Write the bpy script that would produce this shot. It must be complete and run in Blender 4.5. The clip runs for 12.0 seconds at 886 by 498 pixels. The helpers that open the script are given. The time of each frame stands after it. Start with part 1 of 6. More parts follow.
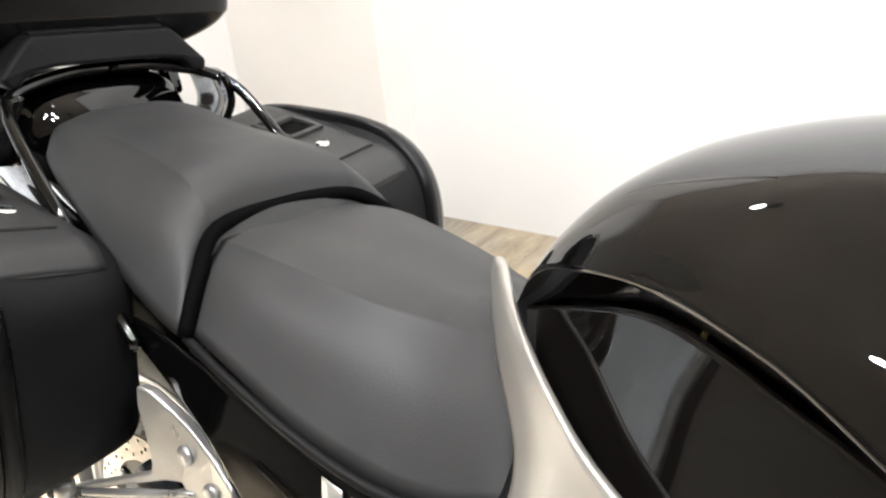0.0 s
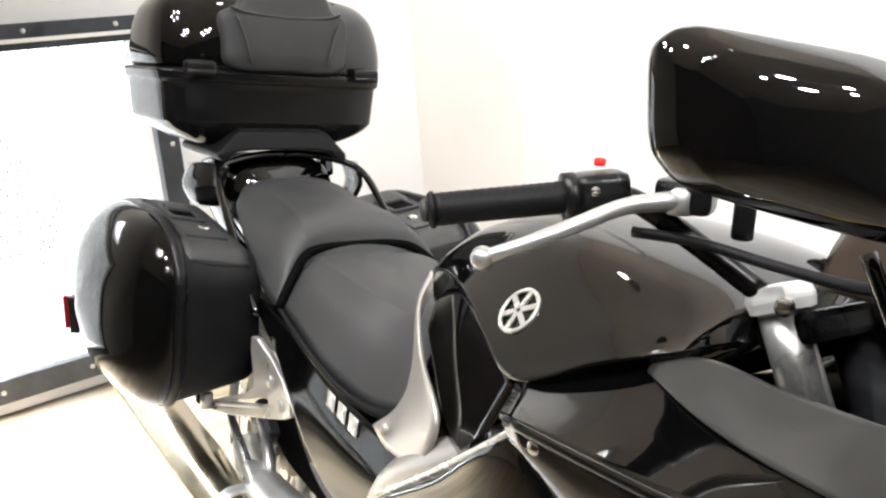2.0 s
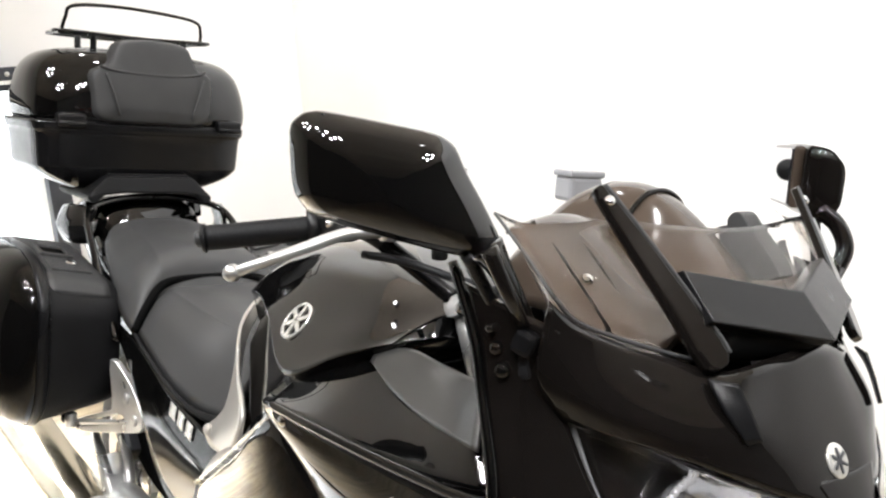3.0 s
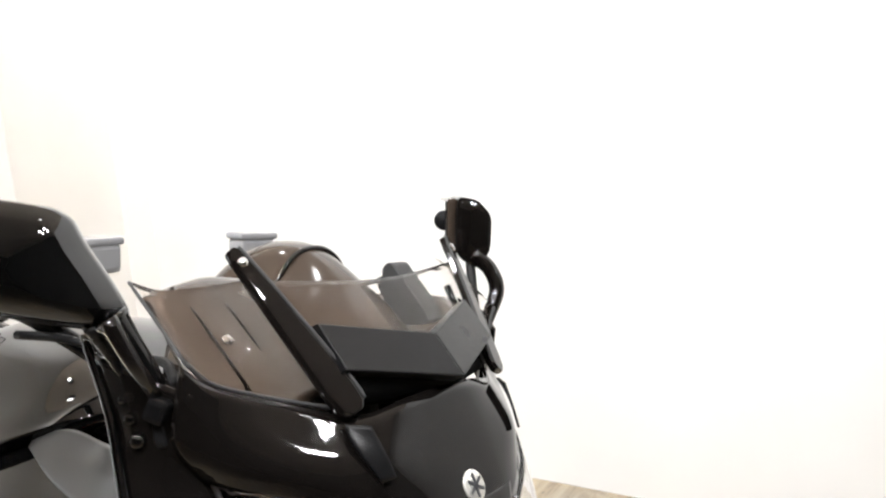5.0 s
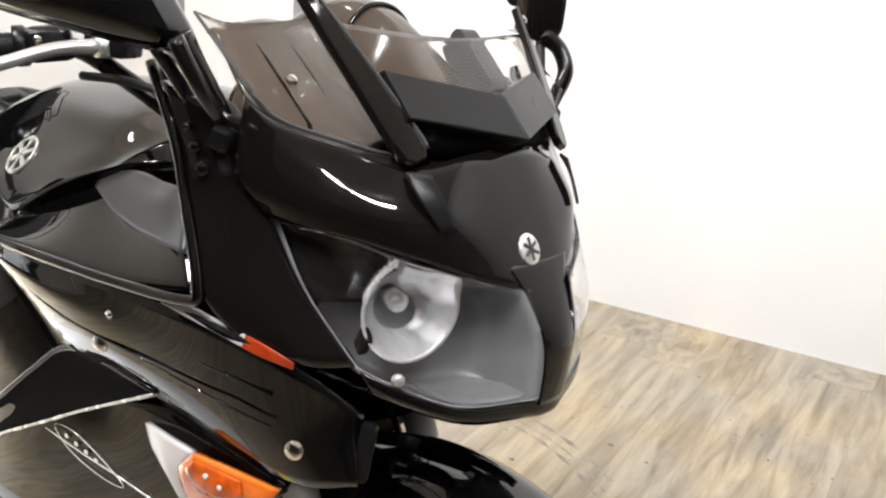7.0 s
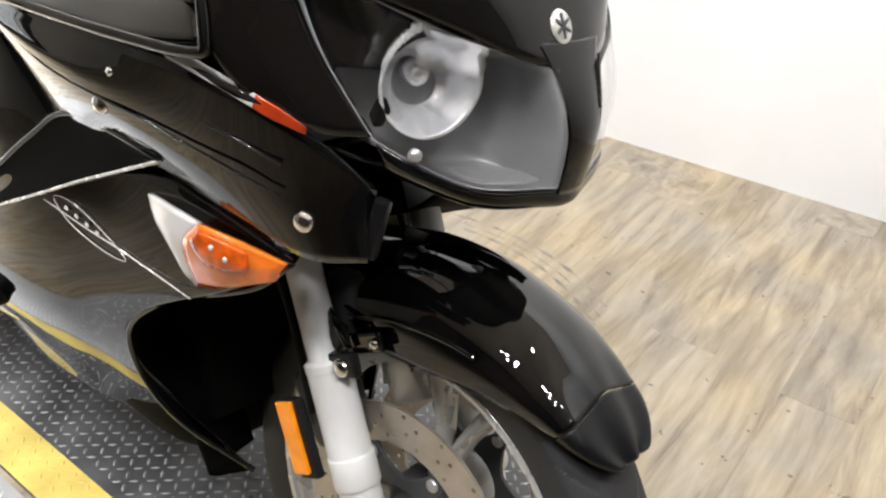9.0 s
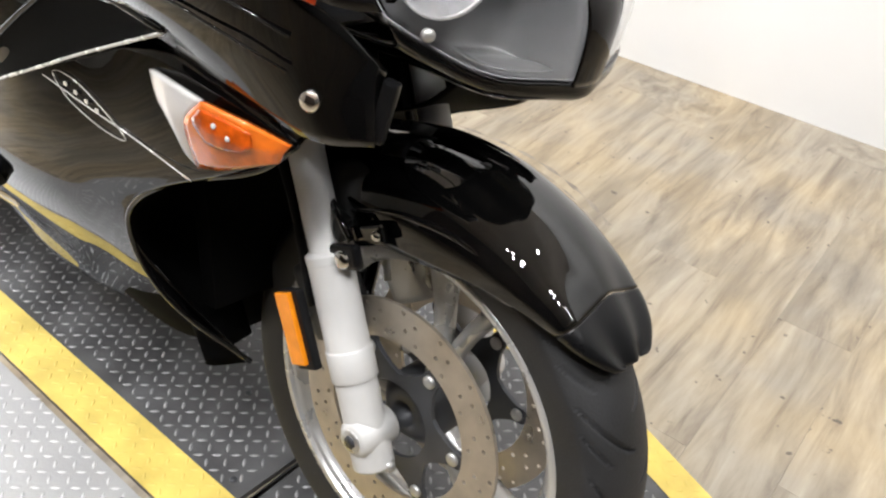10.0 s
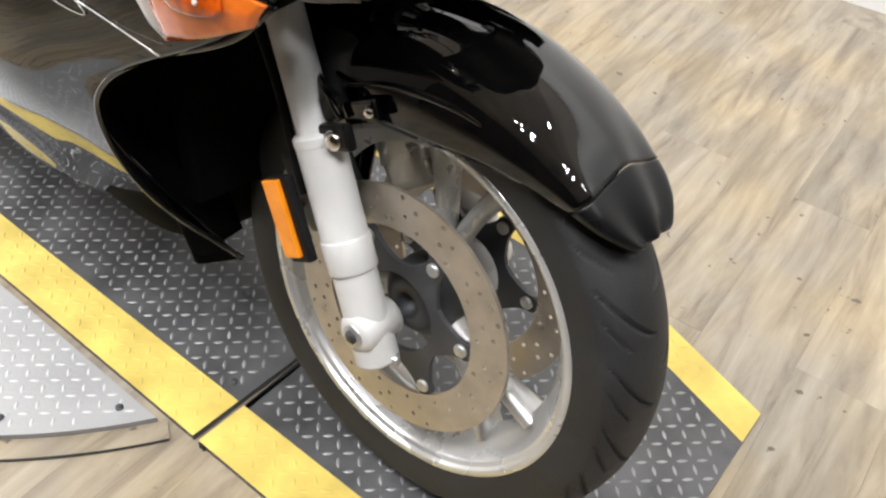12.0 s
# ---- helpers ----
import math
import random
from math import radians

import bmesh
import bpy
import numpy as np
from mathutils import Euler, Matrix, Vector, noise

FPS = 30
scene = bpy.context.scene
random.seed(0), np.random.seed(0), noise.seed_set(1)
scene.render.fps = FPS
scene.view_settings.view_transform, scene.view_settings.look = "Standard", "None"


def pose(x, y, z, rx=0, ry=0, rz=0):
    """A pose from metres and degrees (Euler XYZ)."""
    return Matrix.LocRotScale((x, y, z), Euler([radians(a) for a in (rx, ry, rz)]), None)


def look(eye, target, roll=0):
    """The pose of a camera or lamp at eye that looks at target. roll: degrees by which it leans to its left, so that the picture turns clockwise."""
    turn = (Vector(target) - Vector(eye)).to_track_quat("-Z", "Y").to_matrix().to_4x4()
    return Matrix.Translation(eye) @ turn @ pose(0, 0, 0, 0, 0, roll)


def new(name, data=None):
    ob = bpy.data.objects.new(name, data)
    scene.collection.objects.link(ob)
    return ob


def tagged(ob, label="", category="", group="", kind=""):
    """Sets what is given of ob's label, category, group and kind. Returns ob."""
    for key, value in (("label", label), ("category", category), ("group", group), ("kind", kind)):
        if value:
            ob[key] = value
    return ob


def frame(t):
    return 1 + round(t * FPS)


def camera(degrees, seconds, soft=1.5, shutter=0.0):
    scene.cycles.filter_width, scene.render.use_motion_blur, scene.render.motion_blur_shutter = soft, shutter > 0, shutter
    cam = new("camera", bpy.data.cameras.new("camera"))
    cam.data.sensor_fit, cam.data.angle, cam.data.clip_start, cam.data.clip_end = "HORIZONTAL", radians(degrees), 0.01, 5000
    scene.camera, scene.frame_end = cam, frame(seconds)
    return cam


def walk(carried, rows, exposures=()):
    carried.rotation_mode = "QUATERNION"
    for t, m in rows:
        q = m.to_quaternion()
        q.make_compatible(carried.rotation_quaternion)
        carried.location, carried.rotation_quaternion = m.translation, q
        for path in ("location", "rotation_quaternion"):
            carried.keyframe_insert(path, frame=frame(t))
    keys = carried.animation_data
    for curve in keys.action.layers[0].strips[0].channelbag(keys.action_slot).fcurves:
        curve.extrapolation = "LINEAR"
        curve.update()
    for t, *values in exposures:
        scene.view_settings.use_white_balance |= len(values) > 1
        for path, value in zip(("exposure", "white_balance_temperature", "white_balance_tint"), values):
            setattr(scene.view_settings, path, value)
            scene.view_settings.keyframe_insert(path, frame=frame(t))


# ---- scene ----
LENS = 55.0
cam = camera(LENS, 12.0, soft=2.3)
PATH = [
    # seconds, eye, target, roll
    (0, (-0.564, -0.462, 1.201), (-1.791, 0.863, 0.342), -6.7),
    (0.5, (-0.470, -0.535, 1.222), (-1.957, 0.588, 0.496), -8.7),
    (1, (-0.293, -0.554, 1.259), (-1.958, 0.404, 0.702), -6.1),
    (1.5, (-0.080, -0.517, 1.275), (-1.779, 0.354, 0.680), -3.9),
    (2, (0.098, -0.591, 1.276), (-1.529, 0.425, 0.711), -4.5),
    (2.5, (0.302, -0.664, 1.296), (-1.277, 0.454, 0.789), -3.3),
    (3, (0.41, -0.57, 1.303), (-1.136, 0.605, 0.826), -3.5),
    (3.5, (0.448, -0.519, 1.292), (-0.967, 0.803, 0.791), -3.9),
    (3.7, (0.46, -0.517, 1.291), (-0.929, 0.833, 0.794), -3.9),
    (5.3, (0.525, -0.502, 1.308), (-0.626, 1.091, 0.933), -4.4),
    (5.5, (0.528, -0.5, 1.31), (-0.649, 1.068, 0.916), -4.1),
    (6, (0.524, -0.513, 1.292), (-0.689, 1.003, 0.81), -3.1),
    (6.5, (0.514, -0.52, 1.258), (-0.707, 0.934, 0.629), -2.3),
    (7, (0.506, -0.521, 1.228), (-0.7, 0.888, 0.48), -1.2),
    (7.5, (0.499, -0.518, 1.193), (-0.645, 0.853, 0.292), -0.3),
    (7.7, (0.496, -0.519, 1.18), (-0.637, 0.835, 0.239), -0.5),
    (9.3, (0.484, -0.53, 1.146), (-0.588, 0.743, 0.037), 3.1),
    (9.5, (0.484, -0.531, 1.138), (-0.573, 0.726, -0.003), 3.6),
    (10, (0.484, -0.533, 1.116), (-0.533, 0.687, -0.099), 5.0),
    (10.5, (0.483, -0.537, 1.087), (-0.48, 0.643, -0.21), 7.2),
    (11, (0.481, -0.538, 1.058), (-0.418, 0.609, -0.312), 7.9),
    (11.5, (0.478, -0.538, 1.03), (-0.359, 0.557, -0.418), 9.2),
    (12, (0.456, -0.501, 1.049), (-0.453, 0.617, -0.338), 3.4),
]
walk(cam, [(t, look(eye, target, roll)) for t, eye, target, roll in PATH],
     exposures=[(0, 0.08), (1.5, 0.14), (3.5, 0.12), (5.5, 0.0), (7.5, -0.06), (12, -0.04)])

# ---------------------------------------------------------------- light
LEAN = 9.0      # the motorcycle leans on its side stand
ROOM = 5.0      # the room's turn against the motorcycle
world = bpy.data.worlds.new("world")
scene.world = world
world.use_nodes = True
world.node_tree.nodes["Background"].inputs[0].default_value = (0.9, 0.95, 1.0, 1)
world.node_tree.nodes["Background"].inputs[1].default_value = 0.6
scene.view_settings.exposure = 0.0


# ---------------------------------------------------------------- materials
def material(name, colour, rough=0.5, metal=0.0, vary=0.0, scale=8.0, bump=0.0, bump_scale=300.0,
             rough_vary=0.0, coat=0.0, trans=0.0, ior=1.45, random_value=0.0, emit=0.0, spec=0.5):
    m = bpy.data.materials.new(name)
    m.use_nodes = True
    n, l = m.node_tree.nodes, m.node_tree.links
    b = n["Principled BSDF"]
    b.inputs["Base Color"].default_value = (*colour, 1)
    b.inputs["Roughness"].default_value = rough
    b.inputs["Metallic"].default_value = metal
    b.inputs["Coat Weight"].default_value = coat
    b.inputs["Coat Roughness"].default_value = 0.03
    b.inputs["Transmission Weight"].default_value = trans
    b.inputs["IOR"].default_value = ior
    b.inputs["Specular IOR Level"].default_value = spec
    if emit:
        b.inputs["Emission Color"].default_value = (*colour, 1)
        b.inputs["Emission Strength"].default_value = emit
    co = n.new("ShaderNodeTexCoord")
    big = n.new("ShaderNodeTexNoise")
    big.inputs["Scale"].default_value, big.inputs["Detail"].default_value = scale, 6
    l.new(co.outputs["Object"], big.inputs["Vector"])
    if vary or random_value:
        h = n.new("ShaderNodeHueSaturation")
        h.inputs["Color"].default_value = (*colour, 1)
        r = n.new("ShaderNodeMapRange")
        r.inputs["From Min"].default_value, r.inputs["From Max"].default_value = 0.3, 0.7
        r.inputs["To Min"].default_value, r.inputs["To Max"].default_value = 1 - vary, 1 + vary
        l.new(big.outputs["Fac"], r.inputs["Value"])
        if random_value:
            o = n.new("ShaderNodeObjectInfo")
            q = n.new("ShaderNodeMapRange")
            q.inputs["To Min"].default_value, q.inputs["To Max"].default_value = 1 - random_value, 1 + random_value
            l.new(o.outputs["Random"], q.inputs["Value"])
            k = n.new("ShaderNodeMath")
            k.operation = "MULTIPLY"
            l.new(r.outputs["Result"], k.inputs[0])
            l.new(q.outputs["Result"], k.inputs[1])
            l.new(k.outputs[0], h.inputs["Value"])
        else:
            l.new(r.outputs["Result"], h.inputs["Value"])
        l.new(h.outputs["Color"], b.inputs["Base Color"])
    if rough_vary:
        r2 = n.new("ShaderNodeMapRange")
        r2.inputs["From Min"].default_value, r2.inputs["From Max"].default_value = 0.3, 0.7
        r2.inputs["To Min"].default_value, r2.inputs["To Max"].default_value = max(rough - rough_vary, 0.01), rough + rough_vary
        l.new(big.outputs["Fac"], r2.inputs["Value"])
        l.new(r2.outputs["Result"], b.inputs["Roughness"])
    if bump:
        fine = n.new("ShaderNodeTexNoise")
        fine.inputs["Scale"].default_value, fine.inputs["Detail"].default_value = bump_scale, 3
        l.new(co.outputs["Object"], fine.inputs["Vector"])
        bp = n.new("ShaderNodeBump")
        bp.inputs["Strength"].default_value, bp.inputs["Distance"].default_value = bump, 0.002
        l.new(fine.outputs["Fac"], bp.inputs["Height"])
        l.new(bp.outputs["Normal"], b.inputs["Normal"])
    return m


def wood_material(name):
    m = material(name, (0.5, 0.4, 0.28), 0.42, rough_vary=0.1, scale=5)
    n, l = m.node_tree.nodes, m.node_tree.links
    b, co = n["Principled BSDF"], n["Texture Coordinate"]
    info = n.new("ShaderNodeObjectInfo")
    add = n.new("ShaderNodeVectorMath")
    add.operation = "MULTIPLY_ADD"
    add.inputs[1].default_value = (17.0, 31.0, 5.0)
    l.new(info.outputs["Random"], add.inputs[0])
    l.new(co.outputs["Object"], add.inputs[2])
    mp = n.new("ShaderNodeMapping")
    mp.inputs["Scale"].default_value = (19.0, 2.1, 1.0)
    l.new(add.outputs[0], mp.inputs["Vector"])
    grain = n.new("ShaderNodeTexNoise")
    grain.inputs["Scale"].default_value, grain.inputs["Detail"].default_value = 1.3, 9
    grain.inputs["Distortion"].default_value = 0.5
    grain.inputs["Roughness"].default_value = 0.66
    l.new(mp.outputs[0], grain.inputs["Vector"])
    ramp = n.new("ShaderNodeValToRGB")
    e = ramp.color_ramp.elements
    e[0].position, e[0].color = 0.27, (0.19, 0.15, 0.11, 1)
    e[1].position, e[1].color = 0.75, (0.64, 0.56, 0.44, 1)
    for at, c in ((0.4, (0.36, 0.298, 0.225, 1)), (0.5, (0.47, 0.395, 0.295, 1)), (0.6, (0.54, 0.46, 0.35, 1))):
        k = e.new(at)
        k.color = c
    l.new(grain.outputs["Fac"], ramp.inputs["Fac"])
    hs = n.new("ShaderNodeHueSaturation")
    q = n.new("ShaderNodeMapRange")
    q.inputs["To Min"].default_value, q.inputs["To Max"].default_value = 0.735, 0.825
    hs.inputs["Saturation"].default_value = 0.92
    l.new(info.outputs["Random"], q.inputs["Value"])
    l.new(q.outputs["Result"], hs.inputs["Value"])
    # cloudy grey and honey patches, larger than the grain
    cl = n.new("ShaderNodeTexNoise")
    cl.inputs["Scale"].default_value, cl.inputs["Detail"].default_value = 1.0, 6
    cl.inputs["Roughness"].default_value = 0.52
    cl.inputs["Distortion"].default_value = 0.15
    mp2 = n.new("ShaderNodeMapping")
    mp2.inputs["Scale"].default_value = (9.5, 2.4, 1.0)
    l.new(add.outputs[0], mp2.inputs["Vector"])
    l.new(mp2.outputs[0], cl.inputs["Vector"])
    cm = n.new("ShaderNodeMapRange")
    cm.inputs["From Min"].default_value, cm.inputs["From Max"].default_value = 0.49, 0.68
    cm.inputs["To Max"].default_value = 0.6
    l.new(cl.outputs["Fac"], cm.inputs["Value"])
    gx = n.new("ShaderNodeMixRGB")
    gx.inputs["Color2"].default_value = (0.25, 0.208, 0.16, 1)
    l.new(cm.outputs["Result"], gx.inputs["Fac"])
    l.new(ramp.outputs["Color"], gx.inputs["Color1"])
    l.new(gx.outputs["Color"], hs.inputs["Color"])
    # broad honey and ash patches that run on from plank to plank
    geo = n.new("ShaderNodeNewGeometry")
    wide = n.new("ShaderNodeTexNoise")
    wide.inputs["Scale"].default_value, wide.inputs["Detail"].default_value = 3.2, 3
    l.new(geo.outputs["Position"], wide.inputs["Vector"])
    tone = n.new("ShaderNodeValToRGB")
    tone.color_ramp.elements[0].position, tone.color_ramp.elements[0].color = 0.38, (0.86, 0.88, 0.9, 1)
    tone.color_ramp.elements[1].position, tone.color_ramp.elements[1].color = 0.62, (1.0, 0.94, 0.8, 1)
    l.new(wide.outputs["Fac"], tone.inputs["Fac"])
    tint = n.new("ShaderNodeMixRGB")
    tint.blend_type = "MULTIPLY"
    tint.inputs["Fac"].default_value = 1.0
    l.new(hs.outputs["Color"], tint.inputs["Color1"])
    l.new(tone.outputs["Color"], tint.inputs["Color2"])
    # small dark specks and scuffs
    sp = n.new("ShaderNodeTexNoise")
    sp.inputs["Scale"].default_value, sp.inputs["Detail"].default_value = 34, 3
    l.new(add.outputs[0], sp.inputs["Vector"])
    st = n.new("ShaderNodeMapRange")
    st.inputs["From Min"].default_value, st.inputs["From Max"].default_value = 0.69, 0.73
    l.new(sp.outputs["Fac"], st.inputs["Value"])
    mix = n.new("ShaderNodeMixRGB")
    mix.inputs["Color2"].default_value = (0.12, 0.1, 0.08, 1)
    l.new(st.outputs["Result"], mix.inputs["Fac"])
    l.new(tint.outputs["Color"], mix.inputs["Color1"])
    l.new(mix.outputs["Color"], b.inputs["Base Color"])
    bp = n.new("ShaderNodeBump")
    bp.inputs["Strength"].default_value, bp.inputs["Distance"].default_value = 0.25, 0.002
    l.new(grain.outputs["Fac"], bp.inputs["Height"])
    l.new(bp.outputs["Normal"], b.inputs["Normal"])
    return m


GLOSS = material("gloss_black_paint", (0.0018, 0.0018, 0.0018), 0.022, rough_vary=0.008, scale=6, spec=0.8)
LID = material("polished_black_plastic", (0.002, 0.002, 0.002), 0.075, rough_vary=0.015, scale=6, spec=0.4)
TINT = material("dark_brown_gloss_paint", (0.005, 0.0042, 0.0038), 0.035, rough_vary=0.012, scale=6, spec=0.5)
MATTE = material("matte_black_plastic", (0.008, 0.008, 0.0085), 0.48, spec=0.2, vary=0.15, scale=12, bump=0.25, bump_scale=700, rough_vary=0.06)
SATIN = material("satin_black_plastic", (0.005, 0.005, 0.0055), 0.3, spec=0.35, vary=0.1, scale=10, bump=0.1, bump_scale=500, rough_vary=0.05)
CASE = material("smooth_black_case", (0.006, 0.006, 0.0065), 0.16, spec=0.45, vary=0.1, scale=10, rough_vary=0.04)
GREYP = material("grey_plastic", (0.034, 0.034, 0.034), 0.5, vary=0.15, scale=10, bump=0.3, bump_scale=600)
COVER = material("satin_grey_cover", (0.04, 0.039, 0.037), 0.3, spec=0.6, vary=0.1, scale=10, bump=0.08, bump_scale=500)
VINYL = material("seat_vinyl", (0.041, 0.041, 0.041), 0.52, vary=0.12, scale=7, bump=0.1, bump_scale=420, rough_vary=0.08)
SILVER = material("silver_frame_paint", (0.52, 0.5, 0.46), 0.33, 0.55, vary=0.06, scale=9, rough_vary=0.06)
FORK = material("light_grey_fork_paint", (0.62, 0.615, 0.605), 0.48, 0.05, vary=0.06, scale=14, rough_vary=0.08)
CHROME = material("chrome", (0.75, 0.74, 0.72), 0.1, 1.0, rough_vary=0.04, scale=12)
ALLOY = material("cast_aluminium", (0.55, 0.55, 0.54), 0.34, 0.8, vary=0.12, scale=18, bump=0.2, bump_scale=400, rough_vary=0.1)
RIM = material("silver_rim_paint", (0.6, 0.6, 0.595), 0.3, 0.55, vary=0.08, scale=16, rough_vary=0.08)
STEEL = material("worn_brake_steel", (0.5, 0.45, 0.38), 0.36, 0.75, vary=0.15, scale=30, rough_vary=0.1)
IRON = material("dark_carrier", (0.06, 0.062, 0.068), 0.45, 0.4, vary=0.2, scale=20)
RUBBER = material("tyre_rubber", (0.021, 0.021, 0.022), 0.6, vary=0.3, scale=14, bump=0.3, bump_scale=350, rough_vary=0.1)
EXHAUST = material("burnished_exhaust_steel", (0.56, 0.5, 0.38), 0.24, 1.0, vary=0.12, scale=6, rough_vary=0.08)
AMBER = material("amber_lens", (0.88, 0.2, 0.02), 0.1, coat=0.8, vary=0.3, scale=30, trans=0.25, bump=0.4, bump_scale=110)
DEEP = material("deep_amber_reflector", (0.5, 0.075, 0.004), 0.12, coat=0.9, vary=0.5, scale=60, bump=0.5, bump_scale=90)
RUST = material("smoked_red_lens", (0.3, 0.03, 0.006), 0.08, coat=0.8, vary=0.3, scale=40)
ORANGE = material("orange_reflector", (0.85, 0.27, 0.01), 0.22, vary=0.12, scale=50, coat=0.5)
REDR = material("red_reflector", (0.22, 0.008, 0.012), 0.2, coat=0.5)
REDB = material("red_switch", (0.7, 0.03, 0.02), 0.4)
BROWN = material("brown_gloss_plastic", (0.052, 0.039, 0.03), 0.12, rough_vary=0.04, scale=7)
BOWL = material("lamp_reflector", (0.88, 0.88, 0.9), 0.15, 0.78, rough_vary=0.04, scale=30, bump=0.08, bump_scale=45)
GLASS = material("clear_lens", (0.97, 0.97, 0.97), 0.02, trans=1.0, ior=1.3)
SMOKE = material("smoked_screen", (0.9, 0.87, 0.84), 0.02, trans=1.0, ior=1.14)
FROST = material("ribbed_clear_lens", (0.9, 0.88, 0.86), 0.14, coat=0.5, trans=0.45, bump=0.3, bump_scale=120)
MIRROR = material("mirror_glass", (0.8, 0.82, 0.84), 0.01, 1.0)
RESERV = material("translucent_reservoir", (0.3, 0.3, 0.31), 0.2, coat=0.3)
BADGE = material("badge_silver", (0.75, 0.74, 0.7), 0.25, 0.6, rough_vary=0.08, scale=40)
WALL = material("white_wall_paint", (0.86, 0.86, 0.855), 0.7, vary=0.035, scale=1.6, bump=0.08, bump_scale=90)
BEIGE = material("dark_brown_unseen_wall", (0.085, 0.07, 0.06), 0.7, vary=0.05, scale=2)
CREAM = material("cream_wall", (0.86, 0.835, 0.8), 0.7, vary=0.04, scale=1.6, bump=0.08, bump_scale=90)
CEIL = material("brown_ceiling", (0.825, 0.745, 0.675), 0.8, vary=0.12, scale=1.2)
PLATE = material("dark_tread_plate", (0.1, 0.1, 0.103), 0.45, 0.4, vary=0.35, scale=9, bump=0.15, bump_scale=120, rough_vary=0.12)
BRIGHT = material("bright_tread_plate", (0.36, 0.36, 0.36), 0.5, 0.15, vary=0.08, scale=7, bump=0.1, bump_scale=150, rough_vary=0.1)
YELLOW = material("yellow_edge_paint", (0.66, 0.5, 0.12), 0.5, vary=0.22, scale=13, bump=0.15, bump_scale=120, rough_vary=0.1)
FRAMEM = material("dark_window_frame", (0.06, 0.065, 0.075), 0.4, 0.5, vary=0.3, scale=10, rough_vary=0.1)
WHITEP = material("white_trim_paint", (0.8, 0.8, 0.78), 0.5, vary=0.06, scale=6)
BRIGHT_LUG = material("bright_lug", (0.52, 0.52, 0.52), 0.42, 0.25, vary=0.1, scale=20)
LUG = material("worn_lug_steel", (0.28, 0.28, 0.285), 0.42, 0.5, vary=0.3, scale=20, rough_vary=0.1)
HOUSE = material("headlamp_housing", (0.17, 0.17, 0.172), 0.36, 0.35, vary=0.1, scale=20)
GREYW = material("dark_grey_unseen_wall", (0.16, 0.16, 0.16), 0.7, vary=0.05, scale=2)
WIRE = material("grey_wire", (0.12, 0.12, 0.12), 0.4, 0.5)
GLOW = material("daylight_backdrop", (0.95, 0.98, 1.0), 1.0, emit=1.15)
LAMPH = material("lamp_housing", (0.5, 0.5, 0.5), 0.4, 0.5)
SCUFF = material("tyre_scuff", (0.25, 0.215, 0.175), 0.5, vary=0.3, scale=40)
WOOD = wood_material("vinyl_plank_wood")
# Near black with the shade of hollows and gaps put into it.
VOID = material("shade_black", (0.0015, 0.0015, 0.0015), 0.7, bump=0.1, spec=0.05)
GAP = material("black_rubber_strip", (0.01, 0.01, 0.01), 0.6, bump=0.3, bump_scale=200)


# ---------------------------------------------------------------- shape helpers
def finish(name, bm, mat, parent=None, label="", solid=0.0, smooth=True, bevel=0.0, sub=0, offset=0.0):
    bmesh.ops.recalc_face_normals(bm, faces=bm.faces[:])
    me = bpy.data.meshes.new(name)
    bm.to_mesh(me)
    bm.free()
    if smooth:
        me.polygons.foreach_set("use_smooth", [True] * len(me.polygons))
    me.materials.append(mat)
    ob = new(name, me)
    if parent:
        ob.parent = parent
    if label:
        ob["label"] = label
    if solid:
        md = ob.modifiers.new("thickness", "SOLIDIFY")
        md.thickness, md.offset = solid, offset
    if bevel:
        md = ob.modifiers.new("edges", "BEVEL")
        md.width, md.segments, md.limit_method, md.angle_limit = bevel, 2, "ANGLE", radians(35)
        me.polygons.foreach_set("use_smooth", [False] * len(me.polygons))
    return ob


def part(name, bm, mat, parent, label="", **kw):
    return finish(name, bm, mat, parent, label, **kw)


def empty(name, label, category, m=None, group="", kind=""):
    ob = new(name)
    if m is not None:
        ob.matrix_basis = m
    return tagged(ob, label, category, group, kind)


def crom(pts, n, closed=False):
    """Points along a smooth curve through pts, n to a span."""
    pts = [Vector(p) for p in pts]
    k = len(pts)
    out = []
    for i in range(k if closed else k - 1):
        if closed:
            a, b, c, d = pts[i - 1], pts[i], pts[(i + 1) % k], pts[(i + 2) % k]
        else:
            b, c = pts[i], pts[i + 1]
            a = pts[i - 1] if i else b + (b - c)
            d = pts[i + 2] if i + 2 < k else c + (c - b)
        for j in range(n):
            t = j / n
            out.append(0.5 * ((2 * b) + (c - a) * t + (2 * a - 5 * b + 4 * c - d) * t * t + (3 * b - a - 3 * c + d) * t ** 3))
    if not closed:
        out.append(pts[-1].copy())
    return out


def grid_bm(rows, close_u=False, close_v=False, bm=None):
    """A sheet of quads from rows of points."""
    bm = bm or bmesh.new()
    vs = [[bm.verts.new(p) for p in row] for row in rows]
    nu, nv = len(vs), len(vs[0])
    for i in range(nu if close_u else nu - 1):
        for j in range(nv if close_v else nv - 1):
            bm.faces.new((vs[i][j], vs[(i + 1) % nu][j], vs[(i + 1) % nu][(j + 1) % nv], vs[i][(j + 1) % nv]))
    return bm


